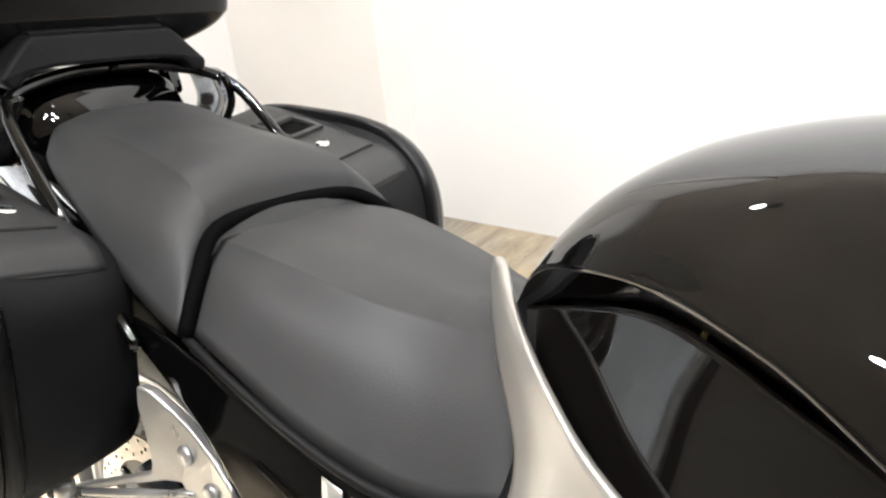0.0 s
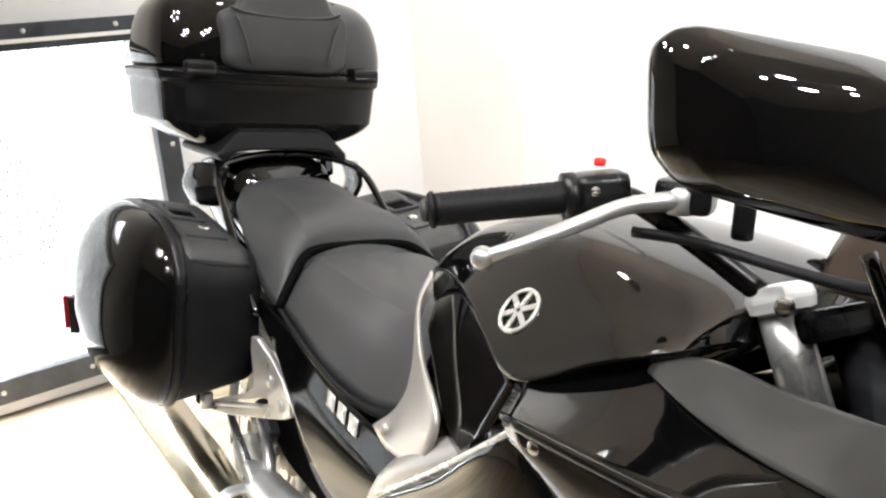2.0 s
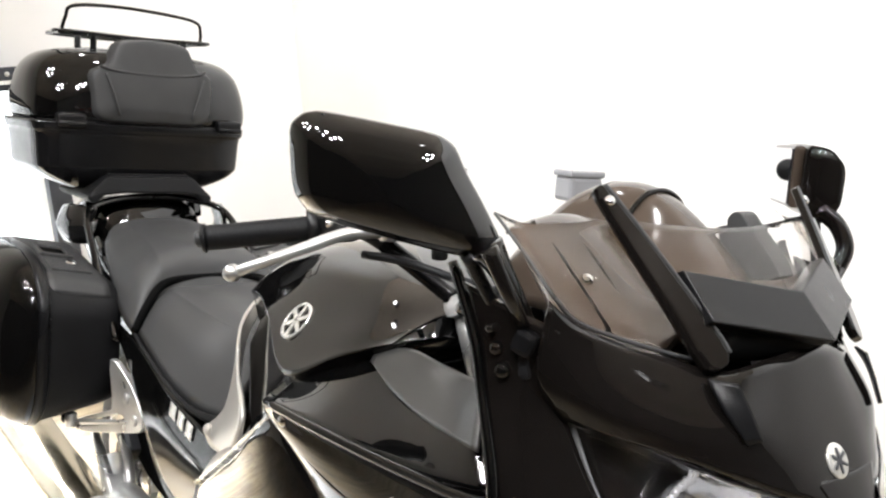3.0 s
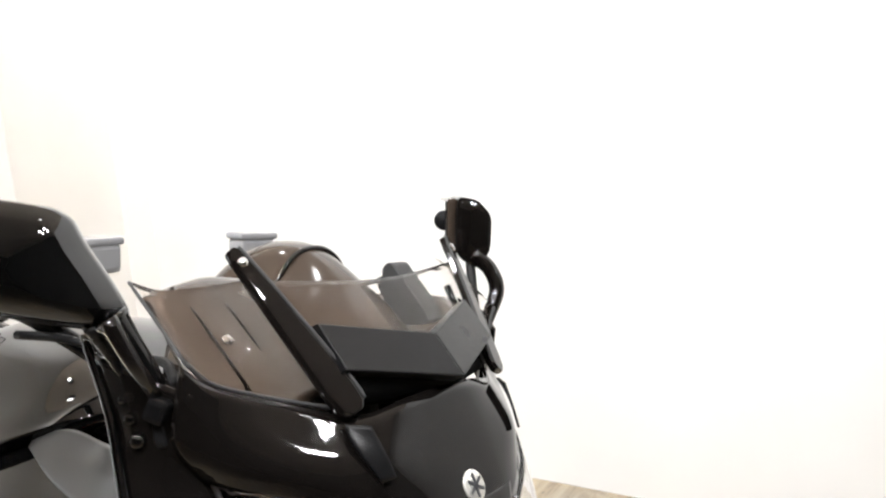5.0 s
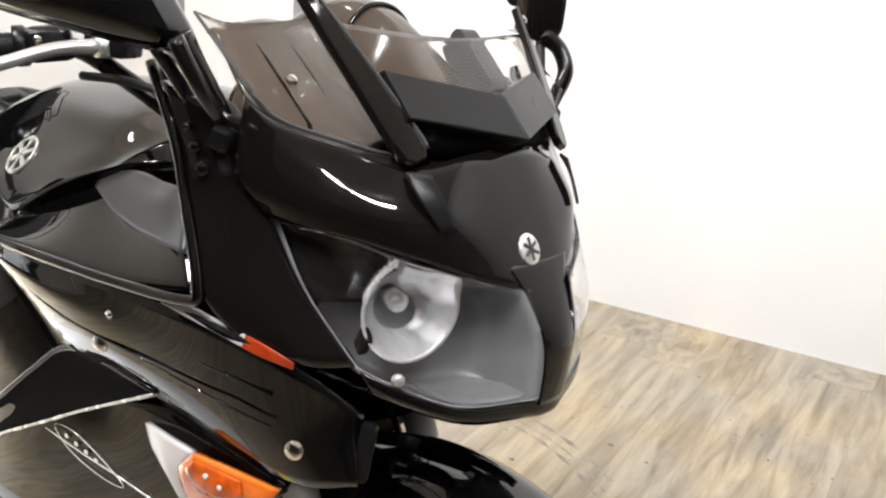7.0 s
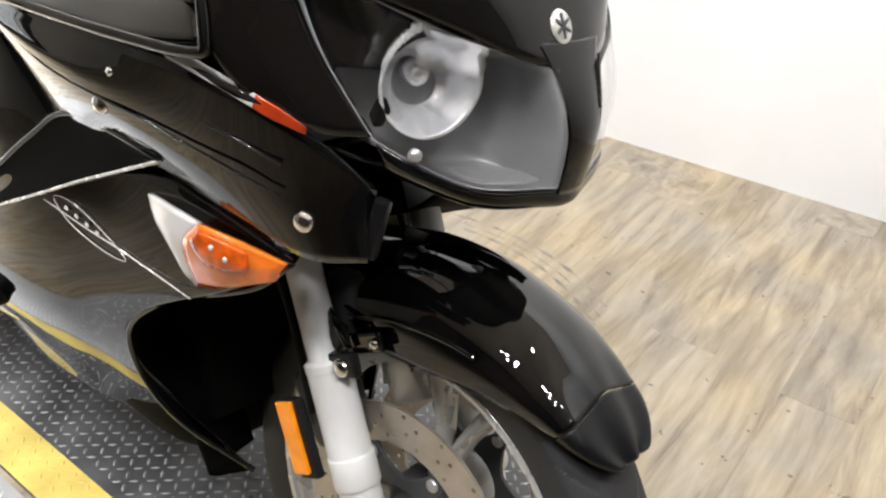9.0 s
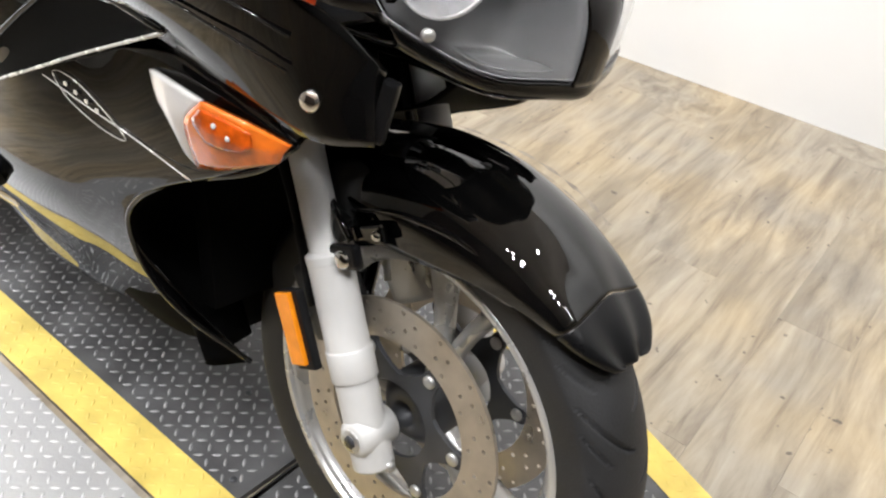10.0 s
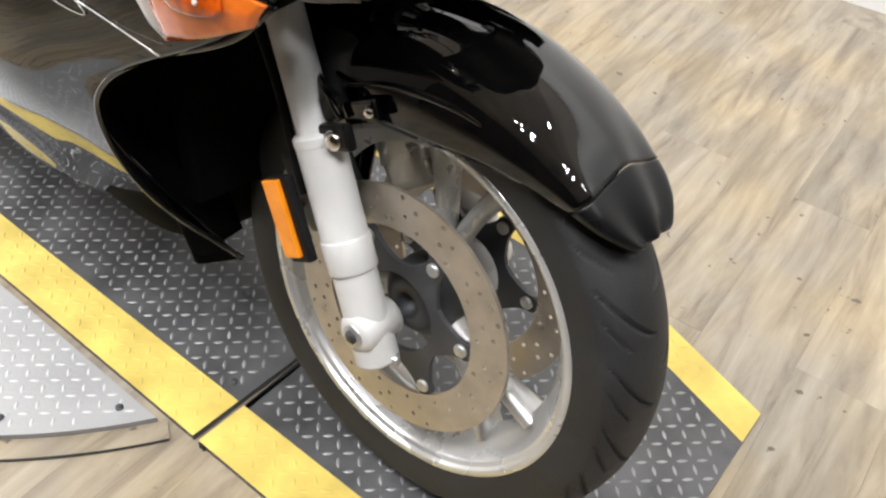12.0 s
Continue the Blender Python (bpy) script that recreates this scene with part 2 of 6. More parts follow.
def net(rows, s=1.0, nu=6, nv=6, close_v=False, cap=False):
    """A smooth sheet through a net of (x, outward, z) points; s puts it on the left (1) or right (-1)."""
    rows = [crom([(x, s * w, z) for x, w, z in row], nv, close_v) for row in rows]
    cols = [crom([row[j] for row in rows], nu) for j in range(len(rows[0]))]
    rows = [[c[i] for c in cols] for i in range(len(cols[0]))]
    bm = grid_bm(rows, False, close_v)
    if cap:
        bm.verts.ensure_lookup_table()
        m = len(rows[0])
        for first in (0, (len(rows) - 1) * m):
            bm.faces.new([bm.verts[first + j] for j in range(m)])
    return bm


def half_loft(sections, nu=6, nv=5, bottom=0.0):
    """A body along x from half profiles (x, [(w, z) from the crest down], bow), mirrored about the middle; bow pulls the sides along x."""
    rows = []
    for x, prof, *bow in sections:
        k = (bow[0] if bow else 0.0) / max(w for w, _ in prof) ** 2
        rows.append([(x + k * w * w, -w, z) for w, z in reversed(prof[1:])] + [(x, *prof[0])] + [(x + k * w * w, w, z) for w, z in prof[1:]])
    sm = [crom(r, nv) for r in rows]
    cols = [crom([r[j] for r in sm], nu) for j in range(len(sm[0]))]
    rows = [[c[i] for c in cols] for i in range(len(cols[0]))]
    bm = grid_bm(rows)
    bm.verts.ensure_lookup_table()
    m = len(rows[0])
    for i in range(len(rows) - 1):
        bm.faces.new((bm.verts[i * m], bm.verts[(i + 1) * m], bm.verts[(i + 2) * m - 1], bm.verts[(i + 1) * m - 1]))
    for first in (0, (len(rows) - 1) * m):
        bm.faces.new([bm.verts[first + j] for j in range(m)])
    return bm


def corner_loop(pts, r=0.25, n=4):
    """A closed outline with straight sides and rounded corners; r is the share of each side that a corner takes."""
    out = []
    k = len(pts)
    for i in range(k):
        a, b, c = Vector(pts[i - 1]), Vector(pts[i]), Vector(pts[(i + 1) % k])
        p, q = b + (a - b) * r, b + (c - b) * r
        for j in range(n + 1):
            t = j / n
            out.append((1 - t) ** 2 * p + 2 * t * (1 - t) * b + t * t * q)
    return out


def tube(pts, r, n=6, seg=12, closed=False, bm=None):
    """A round bar along a smooth line; r is one radius or one for each point."""
    rs = r if isinstance(r, (list, tuple)) else [r] * len(pts)
    line = crom(pts, n, closed)
    rad = [v.x for v in crom([(q, 0, 0) for q in rs], n, closed)]
    rows = []
    up = None
    for i, p in enumerate(line):
        a, b = line[i - 1] if (i or closed) else p, line[(i + 1) % len(line)] if (i + 1 < len(line) or closed) else p
        d = (b - a).normalized()
        if up is None:
            up = d.orthogonal().normalized()
        up = (up - d * up.dot(d)).normalized()
        side = d.cross(up)
        rows.append([p + rad[i] * (math.cos(k * math.tau / seg) * up + math.sin(k * math.tau / seg) * side) for k in range(seg)])
    bm = bm or bmesh.new()
    start = len(bm.verts)
    grid_bm(rows, closed, True, bm)
    if not closed:
        bm.verts.ensure_lookup_table()
        bm.faces.new([bm.verts[start + j] for j in range(seg)])
        bm.faces.new([bm.verts[start + (len(rows) - 1) * seg + j] for j in range(seg)])
    return bm


def lathe(profile, seg=64, closed=True, bm=None):
    """A ring about the y axis from (radius, y) points."""
    rows = [[(r * math.cos(k * math.tau / seg), y, r * math.sin(k * math.tau / seg)) for r, y in profile] for k in range(seg)]
    return grid_bm(rows, True, closed, bm)


def box(size, m=None, bevel=0.0, bm=None, seg=2):
    out = bm or bmesh.new()
    tmp = bmesh.new()
    bmesh.ops.create_cube(tmp, size=1.0)
    bmesh.ops.scale(tmp, vec=size, verts=tmp.verts[:])
    if bevel:
        bmesh.ops.bevel(tmp, geom=tmp.edges[:], offset=bevel, segments=seg, affect="EDGES", profile=0.6)
    if m is not None:
        bmesh.ops.transform(tmp, matrix=m, verts=tmp.verts[:])
    me = bpy.data.meshes.new("tmp")
    tmp.to_mesh(me)
    tmp.free()
    out.from_mesh(me)
    bpy.data.meshes.remove(me)
    return out


def plate(loops, thick, to3d):
    """A flat plate with holes: loops of (u, v), the first the outer one; to3d puts (u, v, height) into space."""
    bm = bmesh.new()
    edges = []
    for loop in loops:
        vs = [bm.verts.new((u, v, 0)) for u, v in loop]
        edges += [bm.edges.new((vs[i - 1], vs[i])) for i in range(len(vs))]
    bmesh.ops.triangle_fill(bm, use_beauty=True, use_dissolve=False, edges=edges)
    got = bmesh.ops.extrude_face_region(bm, geom=bm.faces[:])
    for v in got["geom"]:
        if isinstance(v, bmesh.types.BMVert):
            v.co.z = thick
    for v in bm.verts:
        v.co = Vector(to3d(*v.co))
    return bm


def ring_pts(cu, cv, r, n, start=0.0):
    return [(cu + r * math.cos(start + k * math.tau / n), cv + r * math.sin(start + k * math.tau / n)) for k in range(n)]


def rounded(pts, n=4):
    return [(v.x, v.y) for v in crom([(u, v, 0) for u, v in pts], n, True)]


def superloop(cx, cz, hx, hz, power=4.0, n=40):
    out = []
    for k in range(n):
        a = k * math.tau / n
        c, s = math.cos(a), math.sin(a)
        out.append((cx + hx * math.copysign(abs(c) ** (2 / power), c), cz + hz * math.copysign(abs(s) ** (2 / power), s)))
    return out


def stack(rings, smooth_n=4):
    """A closed body through rings with equal counts of points."""
    cols = [crom([r[j] for r in rings], smooth_n) for j in range(len(rings[0]))]
    rows = [[c[i] for c in cols] for i in range(len(cols[0]))]
    bm = grid_bm(rows, False, True)
    bm.verts.ensure_lookup_table()
    m = len(rows[0])
    for first in (0, (len(rows) - 1) * m):
        bm.faces.new([bm.verts[first + j] for j in range(m)])
    return bm


def aim(x, y, z, direction, up=(0, 0, 1)):
    """A pose whose local z points along direction."""
    return Matrix.Translation((x, y, z)) @ Vector(direction).to_track_quat("Z", "Y").to_matrix().to_4x4()


def disc_bm(r, h, m, seg=20, bevel=0.0, bm=None):
    """A short round button along local z."""
    b = min(bevel, r * 0.5, h * 0.9)
    prof = [(r, 0.0), (r, h - b), (r - b, h)] if b else [(r, 0.0), (r, h)]
    out = bm or bmesh.new()
    rows = [[m @ Vector((q * math.cos(k * math.tau / seg), q * math.sin(k * math.tau / seg), z)) for q, z in prof] for k in range(seg)]
    start = len(out.verts)
    grid_bm(rows, True, False, out)
    out.verts.ensure_lookup_table()
    k = len(prof)
    out.faces.new([out.verts[start + i * k] for i in range(seg)])
    out.faces.new([out.verts[start + i * k + k - 1] for i in range(seg)])
    return out


def room_pose(u, v, z, rx=0, ry=0, rz=0):
    return pose(0, 0, 0, 0, 0, ROOM) @ pose(u, v, z, rx, ry, rz)


# ---------------------------------------------------------------- the room
FLOOR = -0.012
U0, U1, V0, V1, HIGH = -3.1, 3.6, -4.2, 1.828, 3.1
WALLT = 0.14


def slab(name, size, at, mat, label, category, bevel=0.0):
    ob = finish(name, box(size), mat, smooth=False)
    ob.matrix_basis = room_pose(*at)
    return tagged(ob, label, category, kind="structure")


slab("floor", (U1 - U0 + 0.4, V1 - V0 + 0.4, 0.1), ((U0 + U1) / 2, (V0 + V1) / 2, FLOOR - 0.058), MATTE, "dark underlay beneath the wood-look plank floor", "floor")
slab("wall_north", (U1 - U0 + 0.3, WALLT, HIGH - FLOOR), ((U0 + U1) / 2, V1 + WALLT / 2, (HIGH + FLOOR) / 2), WALL, "plain white painted wall behind the motorcycle", "wall")
# East and south walls are unseen; their dark colours keep the reflections dark.
slab("wall_east", (WALLT, V1 - V0, HIGH - FLOOR), (U1 + WALLT / 2, (V0 + V1) / 2, (HIGH + FLOOR) / 2), GREYW, "unseen side wall that closes the room, dark grey to darken reflections", "wall")
slab("wall_south", (U1 - U0 + 0.3, WALLT, HIGH - FLOOR), ((U0 + U1) / 2, V0 - WALLT / 2, (HIGH + FLOOR) / 2), BEIGE, "unseen wall that closes the showroom, dark brown to darken reflections", "wall")
slab("ceiling", (U1 - U0 + 0.4, V1 - V0 + 0.4, 0.1), ((U0 + U1) / 2, (V0 + V1) / 2, HIGH + 0.05), CEIL, "dull brown showroom ceiling", "ceiling")

# Slightly creamier slab, proud of the north wall at its west end.
slab("wall_column", (0.7, 0.14, HIGH - FLOOR - 0.004), (U0 + 0.351, V1 - 0.071, (HIGH + FLOOR) / 2), CREAM, "cream boxed column in the corner of the room", "column")

# window wall with its low, wide opening
WV0, WV1, WZ0, WZ1 = -1.3, 0.475, 0.125, 1.215


def window_wall():
    uc = U0 - WALLT / 2
    bm = bmesh.new()
    for v0, v1, z0, z1 in ((V0, WV0, FLOOR, HIGH), (WV1, V1, FLOOR, HIGH), (WV0, WV1, FLOOR, WZ0), (WV0, WV1, WZ1, HIGH)):
        box((WALLT, v1 - v0, z1 - z0), pose(uc, (v0 + v1) / 2, (z0 + z1) / 2), bm=bm)
    ob = finish("wall_west", bm, WALL, smooth=False)
    ob.matrix_basis = room_pose(0, 0, 0)
    tagged(ob, "white painted wall with a wide low window", "wall", kind="structure")
    win = empty("window_1", "bright window behind wire mesh in a dark metal frame", "window", room_pose(0, 0, 0), kind="structure")
    for size, at in (((0.05, WV1 - WV0 + 0.16, 0.085), (U0 + 0.026, (WV0 + WV1) / 2, WZ0 - 0.04)),
                     ((0.05, WV1 - WV0 + 0.16, 0.085), (U0 + 0.026, (WV0 + WV1) / 2, WZ1 + 0.043)),
                     ((0.05, 0.08, WZ1 - WZ0), (U0 + 0.026, WV1 + 0.04, (WZ0 + WZ1) / 2)),
                     ((0.05, 0.08, WZ1 - WZ0), (U0 + 0.026, WV0 - 0.04, (WZ0 + WZ1) / 2))):
        part("window_frame", box(size, pose(*at), 0.004), FRAMEM, win, smooth=False)
    part("frame_strip", box((0.012, WV1 - WV0, 0.014), pose(U0 + 0.056, (WV0 + WV1) / 2, WZ1 + 0.03)), WHITEP, win, "pale sealing strip", smooth=False)
    for k in range(6):
        part("screw", disc_bm(0.009, 0.004, aim(U0 + 0.051, WV1 - 0.08 - k * 0.3, WZ0 - 0.04, (1, 0, 0)), 12, 0.002), ALLOY, win)
        part("screw", disc_bm(0.009, 0.004, aim(U0 + 0.051, WV1 - 0.08 - k * 0.3, WZ1 + 0.06, (1, 0, 0)), 12, 0.002), ALLOY, win)
    for k in range(4):
        part("screw", disc_bm(0.009, 0.004, aim(U0 + 0.051, WV1 + 0.05, WZ0 + 0.15 + k * 0.28, (1, 0, 0)), 12, 0.002), ALLOY, win)
    pane = part("pane", box((0.006, WV1 - WV0, WZ1 - WZ0), pose(U0 - 0.08, (WV0 + WV1) / 2, (WZ0 + WZ1) / 2)), GLASS, win, smooth=False)
    pane.visible_shadow = False
    # diamond wire mesh
    verts, faces = [], []
    step, w = 0.032, 0.0016
    count = int((WV1 - WV0 + WZ1 - WZ0) / step) + 1
    for sgn in (1, -1):
        for k in range(count):
            c = WV0 + k * step - (WZ1 - WZ0 if sgn > 0 else 0)
            z0, z1 = WZ0, WZ1
            a, b = c, c + sgn * 0.62 * (z1 - z0)
            a, b = (c, c + 0.62 * (z1 - z0)) if sgn > 0 else (c + 0.62 * (z1 - z0), c)
            if min(a, b) < WV0 or max(a, b) > WV1:
                continue
            i = len(verts)
            u = U0 + 0.012 + 0.002 * sgn
            verts += [(u, a - w, z0), (u, a + w, z0), (u, b + w, z1), (u, b - w, z1)]
            verts += [(u + 0.002, a - w, z0), (u + 0.002, a + w, z0), (u + 0.002, b + w, z1), (u + 0.002, b - w, z1)]
            faces += [(i, i + 1, i + 2, i + 3), (i + 7, i + 6, i + 5, i + 4), (i, i + 3, i + 7, i + 4), (i + 1, i + 5, i + 6, i + 2)]
    me = bpy.data.meshes.new("wire_mesh")
    me.from_pydata(verts, [], faces)
    me.materials.append(WIRE)
    ob = new("wire_mesh", me)
    ob.parent = win
    ob["kind"] = "stuff"
    back = finish("backdrop", box((0.02, WV1 - WV0 + 1.6, WZ1 - WZ0 + 1.6)), GLOW, smooth=False)
    back.matrix_basis = room_pose(U0 - 0.6, (WV0 + WV1) / 2, (WZ0 + WZ1) / 2)
    tagged(back, "white daylight outside the window", "backdrop", kind="structure")
    base = finish("baseboard", box((0.02, 2.6, 0.055), pose(U0 + 0.0105, -0.6, FLOOR + 0.034), 0.003), WHITEP, smooth=False)
    base.matrix_basis = room_pose(0, 0, 0)
    tagged(base, "white painted baseboard under the window frame", "baseboard", kind="structure")


window_wall()


# ceiling lamps: unseen spots added along the wall and over the lift, clusters over the aisle
def spot_lamps():
    # Tilted spots are added to brighten the wall, the last two the lift.
    single = [(-2.3, 0.6, 48), (-1.2, 0.6, 48), (-0.1, 0.6, 48), (1.0, 0.6, 48), (2.1, 0.6, 48), (0.55, -0.95, 0), (-0.75, -0.8, 0)]
    for u, v, tilt in single:
        lamp = empty("unseen_spot", "unseen ceiling spot lamp added to brighten the wall and lift", "lamp", room_pose(u, v, HIGH), "ceiling lamps")
        part("housing", lathe_z([(0.03, 0.0), (0.06, -0.02), (0.07, -0.16), (0.055, -0.16), (0.045, -0.03), (0.0, -0.03)]), LAMPH, lamp)
        d = bpy.data.lights.new("spot_light", "SPOT")
        d.energy, d.shadow_soft_size, d.color = (SPOT_WALL if tilt else SPOT_BACK), 0.045, (0.985, 0.99, 1.0)
        d.spot_size, d.spot_blend = radians(150 if tilt else 62), 0.8
        o = new("spot_light", d)
        o.parent = lamp
        o.matrix_basis = pose(0, 0, -0.19, tilt or 14, 0, 0)
    for u, v in ((-1.5, -1.15), (0.25, -1.35), (1.5, -0.2)):
        lamp = empty("cluster_lamp", "ceiling lamp with five small bright bulbs", "lamp", room_pose(u, v, HIGH), "ceiling lamps")
        part("housing", lathe_z([(0.0, 0.0), (0.05, 0.0), (0.06, -0.04), (0.03, -0.07), (0.0, -0.08)]), LAMPH, lamp)
        for k in range(5):
            a = k * math.tau / 5 + 0.3 + u
            c = (0.26 * math.cos(a), 0.26 * math.sin(a), -0.2 - 0.05 * (k % 2))
            part("arm", tube([(0, 0, -0.05), (c[0] * 0.6, c[1] * 0.6, -0.1), (c[0], c[1], c[2] + 0.06)], 0.008, 4, 8), LAMPH, lamp)
            d = bpy.data.lights.new("bulb_light", "SPOT")
            d.energy, d.shadow_soft_size, d.color = SPOT_CLUSTER, 0.035, (0.985, 0.985, 1.0)
            d.spot_size, d.spot_blend = radians(88), 0.8
            o = new("bulb_light", d)
            o.parent = lamp
            o.matrix_basis = Matrix.Translation(c) @ Vector((-0.75 - u, 0.3 - v, 0.6 - HIGH)).to_track_quat("-Z", "Y").to_matrix().to_4x4()


SPOT_WALL, SPOT_BACK, SPOT_CLUSTER = 84.0, 85.0, 31.0


def lathe_z(profile, seg=20):
    rows = [[(r * math.cos(k * math.tau / seg), r * math.sin(k * math.tau / seg), z) for r, z in profile] for k in range(seg)]
    return grid_bm(rows, True, False)


spot_lamps()
d = bpy.data.lights.new("window_light", "AREA")
d.shape, d.size, d.size_y, d.energy, d.color = "RECTANGLE", WV1 - WV0 - 0.2, 0.5, 95.0, (0.97, 0.98, 1.0)
d.spread = radians(95)
o = new("window_light", d)
o.matrix_basis = room_pose(U0 - 0.02, (WV0 + WV1) / 2, WZ1 - 0.34) @ pose(0, 0, 0, 0, -26, 0)


# ---------------------------------------------------------------- the motorcycle
bike = empty("motorcycle", "black sport touring motorcycle with luggage cases, leaning on its side stand", "motorcycle", pose(0, 0, 0, -LEAN, 0, 0))
R, L = -1.0, 1.0
FX, FZ = 0.0, 0.30          # front axle
RX, RZ = -1.60, 0.315       # rear axle


def shifted(bm, x, y, z):
    bmesh.ops.translate(bm, vec=(x, y, z), verts=bm.verts[:])
    return bm


def tyre_bm(outer, half, rim_r, repeats, seg=1100, m=64):
    """A road tyre; the tread's curved grooves are cut into its crown."""
    rows = []
    crown = outer - half * 0.92 * (1 - math.cos(0.8 * 1.95 * 0.72))
    for i in range(seg):
        th = i * math.tau / seg
        row = []
        for j in range(m + 1):
            a = -1.0 + 2.0 * j / m
            b = abs(a)
            y = half * math.sin(max(-math.pi / 2, min(math.pi / 2, a * 1.95 * 0.86)))
            r = outer - half * 0.92 * (1 - math.cos(a * 1.95 * 0.72))
            if b > 0.8:
                k = (b - 0.8) / 0.2
                r = crown - (crown - rim_r + 0.004) * k
                y = math.copysign(half * (math.sin(0.8 * 1.95 * 0.86) - 0.16 * k * k), a)
            cut = 0.0
            turn = th * repeats / math.tau + (0.5 if a > 0 else 0.0)
            bend = 1.5 * max(b - 0.06, 0.0) ** 1.35
            off = (turn - bend) % 1.0 - 0.5
            thick = 0.036 * max(0.0, 1.0 - ((b - 0.38) / 0.32) ** 2) ** 0.5 if abs(b - 0.38) < 0.32 else 0.0
            if thick and abs(off) < thick:
                cut = 0.0058 * (1 - (off / thick) ** 4)
            off = (turn + 0.42 - bend) % 1.0 - 0.5
            thick = 0.03 * max(0.0, 1.0 - ((b - 0.56) / 0.17) ** 2) ** 0.5 if abs(b - 0.56) < 0.17 else 0.0
            if thick and abs(off) < thick:
                cut = max(cut, 0.005 * (1 - (off / thick) ** 4))
            row.append(((r - cut) * math.cos(th), y, (r - cut) * math.sin(th)))
        rows.append(row)
    return grid_bm(rows, True, False)


def rim_bm(flange, half):
    side = [(flange - 0.012, half - 0.012), (flange, half - 0.009), (flange + 0.0005, half - 0.001), (flange, half), (flange - 0.001, half + 0.001), (flange - 0.0085, half + 0.001), (flange - 0.0095, half + 0.0004),
            (flange - 0.0105, half - 0.0045), (flange - 0.0112, half - 0.0052), (flange - 0.016, half - 0.0064), (flange - 0.017, half - 0.0072), (flange - 0.019, half - 0.012), (flange - 0.026, half * 0.5), (flange - 0.036, half * 0.3), (flange - 0.042, half * 0.18)]
    prof = side + [(r, -y) for r, y in reversed(side)] + [(flange - 0.03, -half * 0.25), (flange - 0.03, half * 0.25)]
    return lathe(prof, 96)


def spoke_bm(r0, r1, angle, spread, y, side):
    """One arm of a twin spoke; the two part toward the rim."""
    bm = bmesh.new()
    for sgn in (side,):
        a0, a1 = angle + sgn * spread * 0.35, angle + sgn * spread
        p = [Vector((r0 * math.cos(a0), y, r0 * math.sin(a0))), Vector(((r0 + r1) / 2 * math.cos((a0 + a1) / 2), y, (r0 + r1) / 2 * math.sin((a0 + a1) / 2))),
             Vector((r1 * math.cos(a1), y, r1 * math.sin(a1)))]
        rows = []
        for q, w, h in zip(p, (0.013, 0.011, 0.014), (0.02, 0.017, 0.024)):
            d = (p[2] - p[0]).normalized()
            t = Vector((-d.z, 0, d.x))
            rows.append([q + t * (w * math.cos(k * math.tau / 12)) + Vector((0, h * math.sin(k * math.tau / 12), 0)) for k in range(12)])
        cols = [crom([r[j] for r in rows], 4) for j in range(12)]
        grid_bm([[c[i] for c in cols] for i in range(len(cols[0]))], False, True, bm)
    return bm


def brake_disc(parent, x, y, z, r_out, r_in, name="brake_disc"):
    loops = [ring_pts(0, 0, r_out, 96), ring_pts(0, 0, r_in, 72)]
    for k in range(16):
        a = k * math.tau / 16
        for q, off in ((0.2, -0.09), (0.42, 0.06), (0.66, -0.04), (0.86, 0.1)):
            r = r_in + (r_out - r_in) * q
            loops.append(ring_pts(r * math.cos(a + off), r * math.sin(a + off), 0.0031, 8))
    bm = plate(loops, 0.005, lambda u, v, h: (x + u, y - 0.0025 + h, z + v))
    return part(name, bm, STEEL, parent, "drilled steel brake disc", smooth=False)


def carrier(parent, x, y, z, r_arm, phase, n=6):
    out = []
    for k in range(n):
        a = phase + k * math.tau / n
        for da, r in ((-0.15, r_arm * 0.93), (-0.09, r_arm * 1.12), (0.09, r_arm * 1.12), (0.15, r_arm * 0.93), (0.52, r_arm * 0.7)):
            out.append((r * math.cos(a + da), r * math.sin(a + da)))
    loops = [rounded(out, 3), ring_pts(0, 0, r_arm * 0.54, 40)]
    c = part("disc_carrier", plate(loops, 0.006, lambda u, v, h: (x + u, y - 0.003 + h, z + v)), IRON, parent, "dark grey disc carrier", smooth=False)
    for k in range(n):
        a = phase + k * math.tau / n
        for sgn in (1, -1):
            part("rivet", disc_bm(0.0085, 0.0045, aim(x + r_arm * math.cos(a), y + sgn * 0.003, z + r_arm * math.sin(a), (0, sgn, 0)), 16, 0.002), ALLOY, c)


def front_wheel():
    w = part("front_wheel", shifted(rim_bm(0.231, 0.052), FX, 0, FZ), RIM, bike, "silver cast front wheel with twin spokes")
    for k in range(3):
        for sg in (-1, 1):
            part("spoke", shifted(spoke_bm(0.05, 0.198, radians(-38 + 120 * k), radians(13), 0.0, sg), FX, 0, FZ), RIM, w)
    hub = [(0.05, -0.03), (0.05, 0.03), (0.034, 0.046), (0.018, 0.05), (0.018, -0.05), (0.034, -0.046)]
    part("hub", shifted(lathe(hub, 40, True), FX, 0, FZ), IRON, w, "dark wheel hub")
    part("tyre", shifted(tyre_bm(0.300, 0.060, 0.226, 22), FX, 0, FZ), RUBBER, w, "black road tyre with curved grooves")
    for s in (R, L):
        brake_disc(w, FX, s * 0.064, FZ, 0.160, 0.110)
        carrier(w, FX, s * 0.063, FZ, 0.097, radians(5))
    part("valve", disc_bm(0.005, 0.03, aim(FX + 0.19 * math.cos(2.2), 0.0, FZ + 0.19 * math.sin(2.2), (-math.cos(2.2), -0.3, -math.sin(2.2))), 10), ALLOY, w)


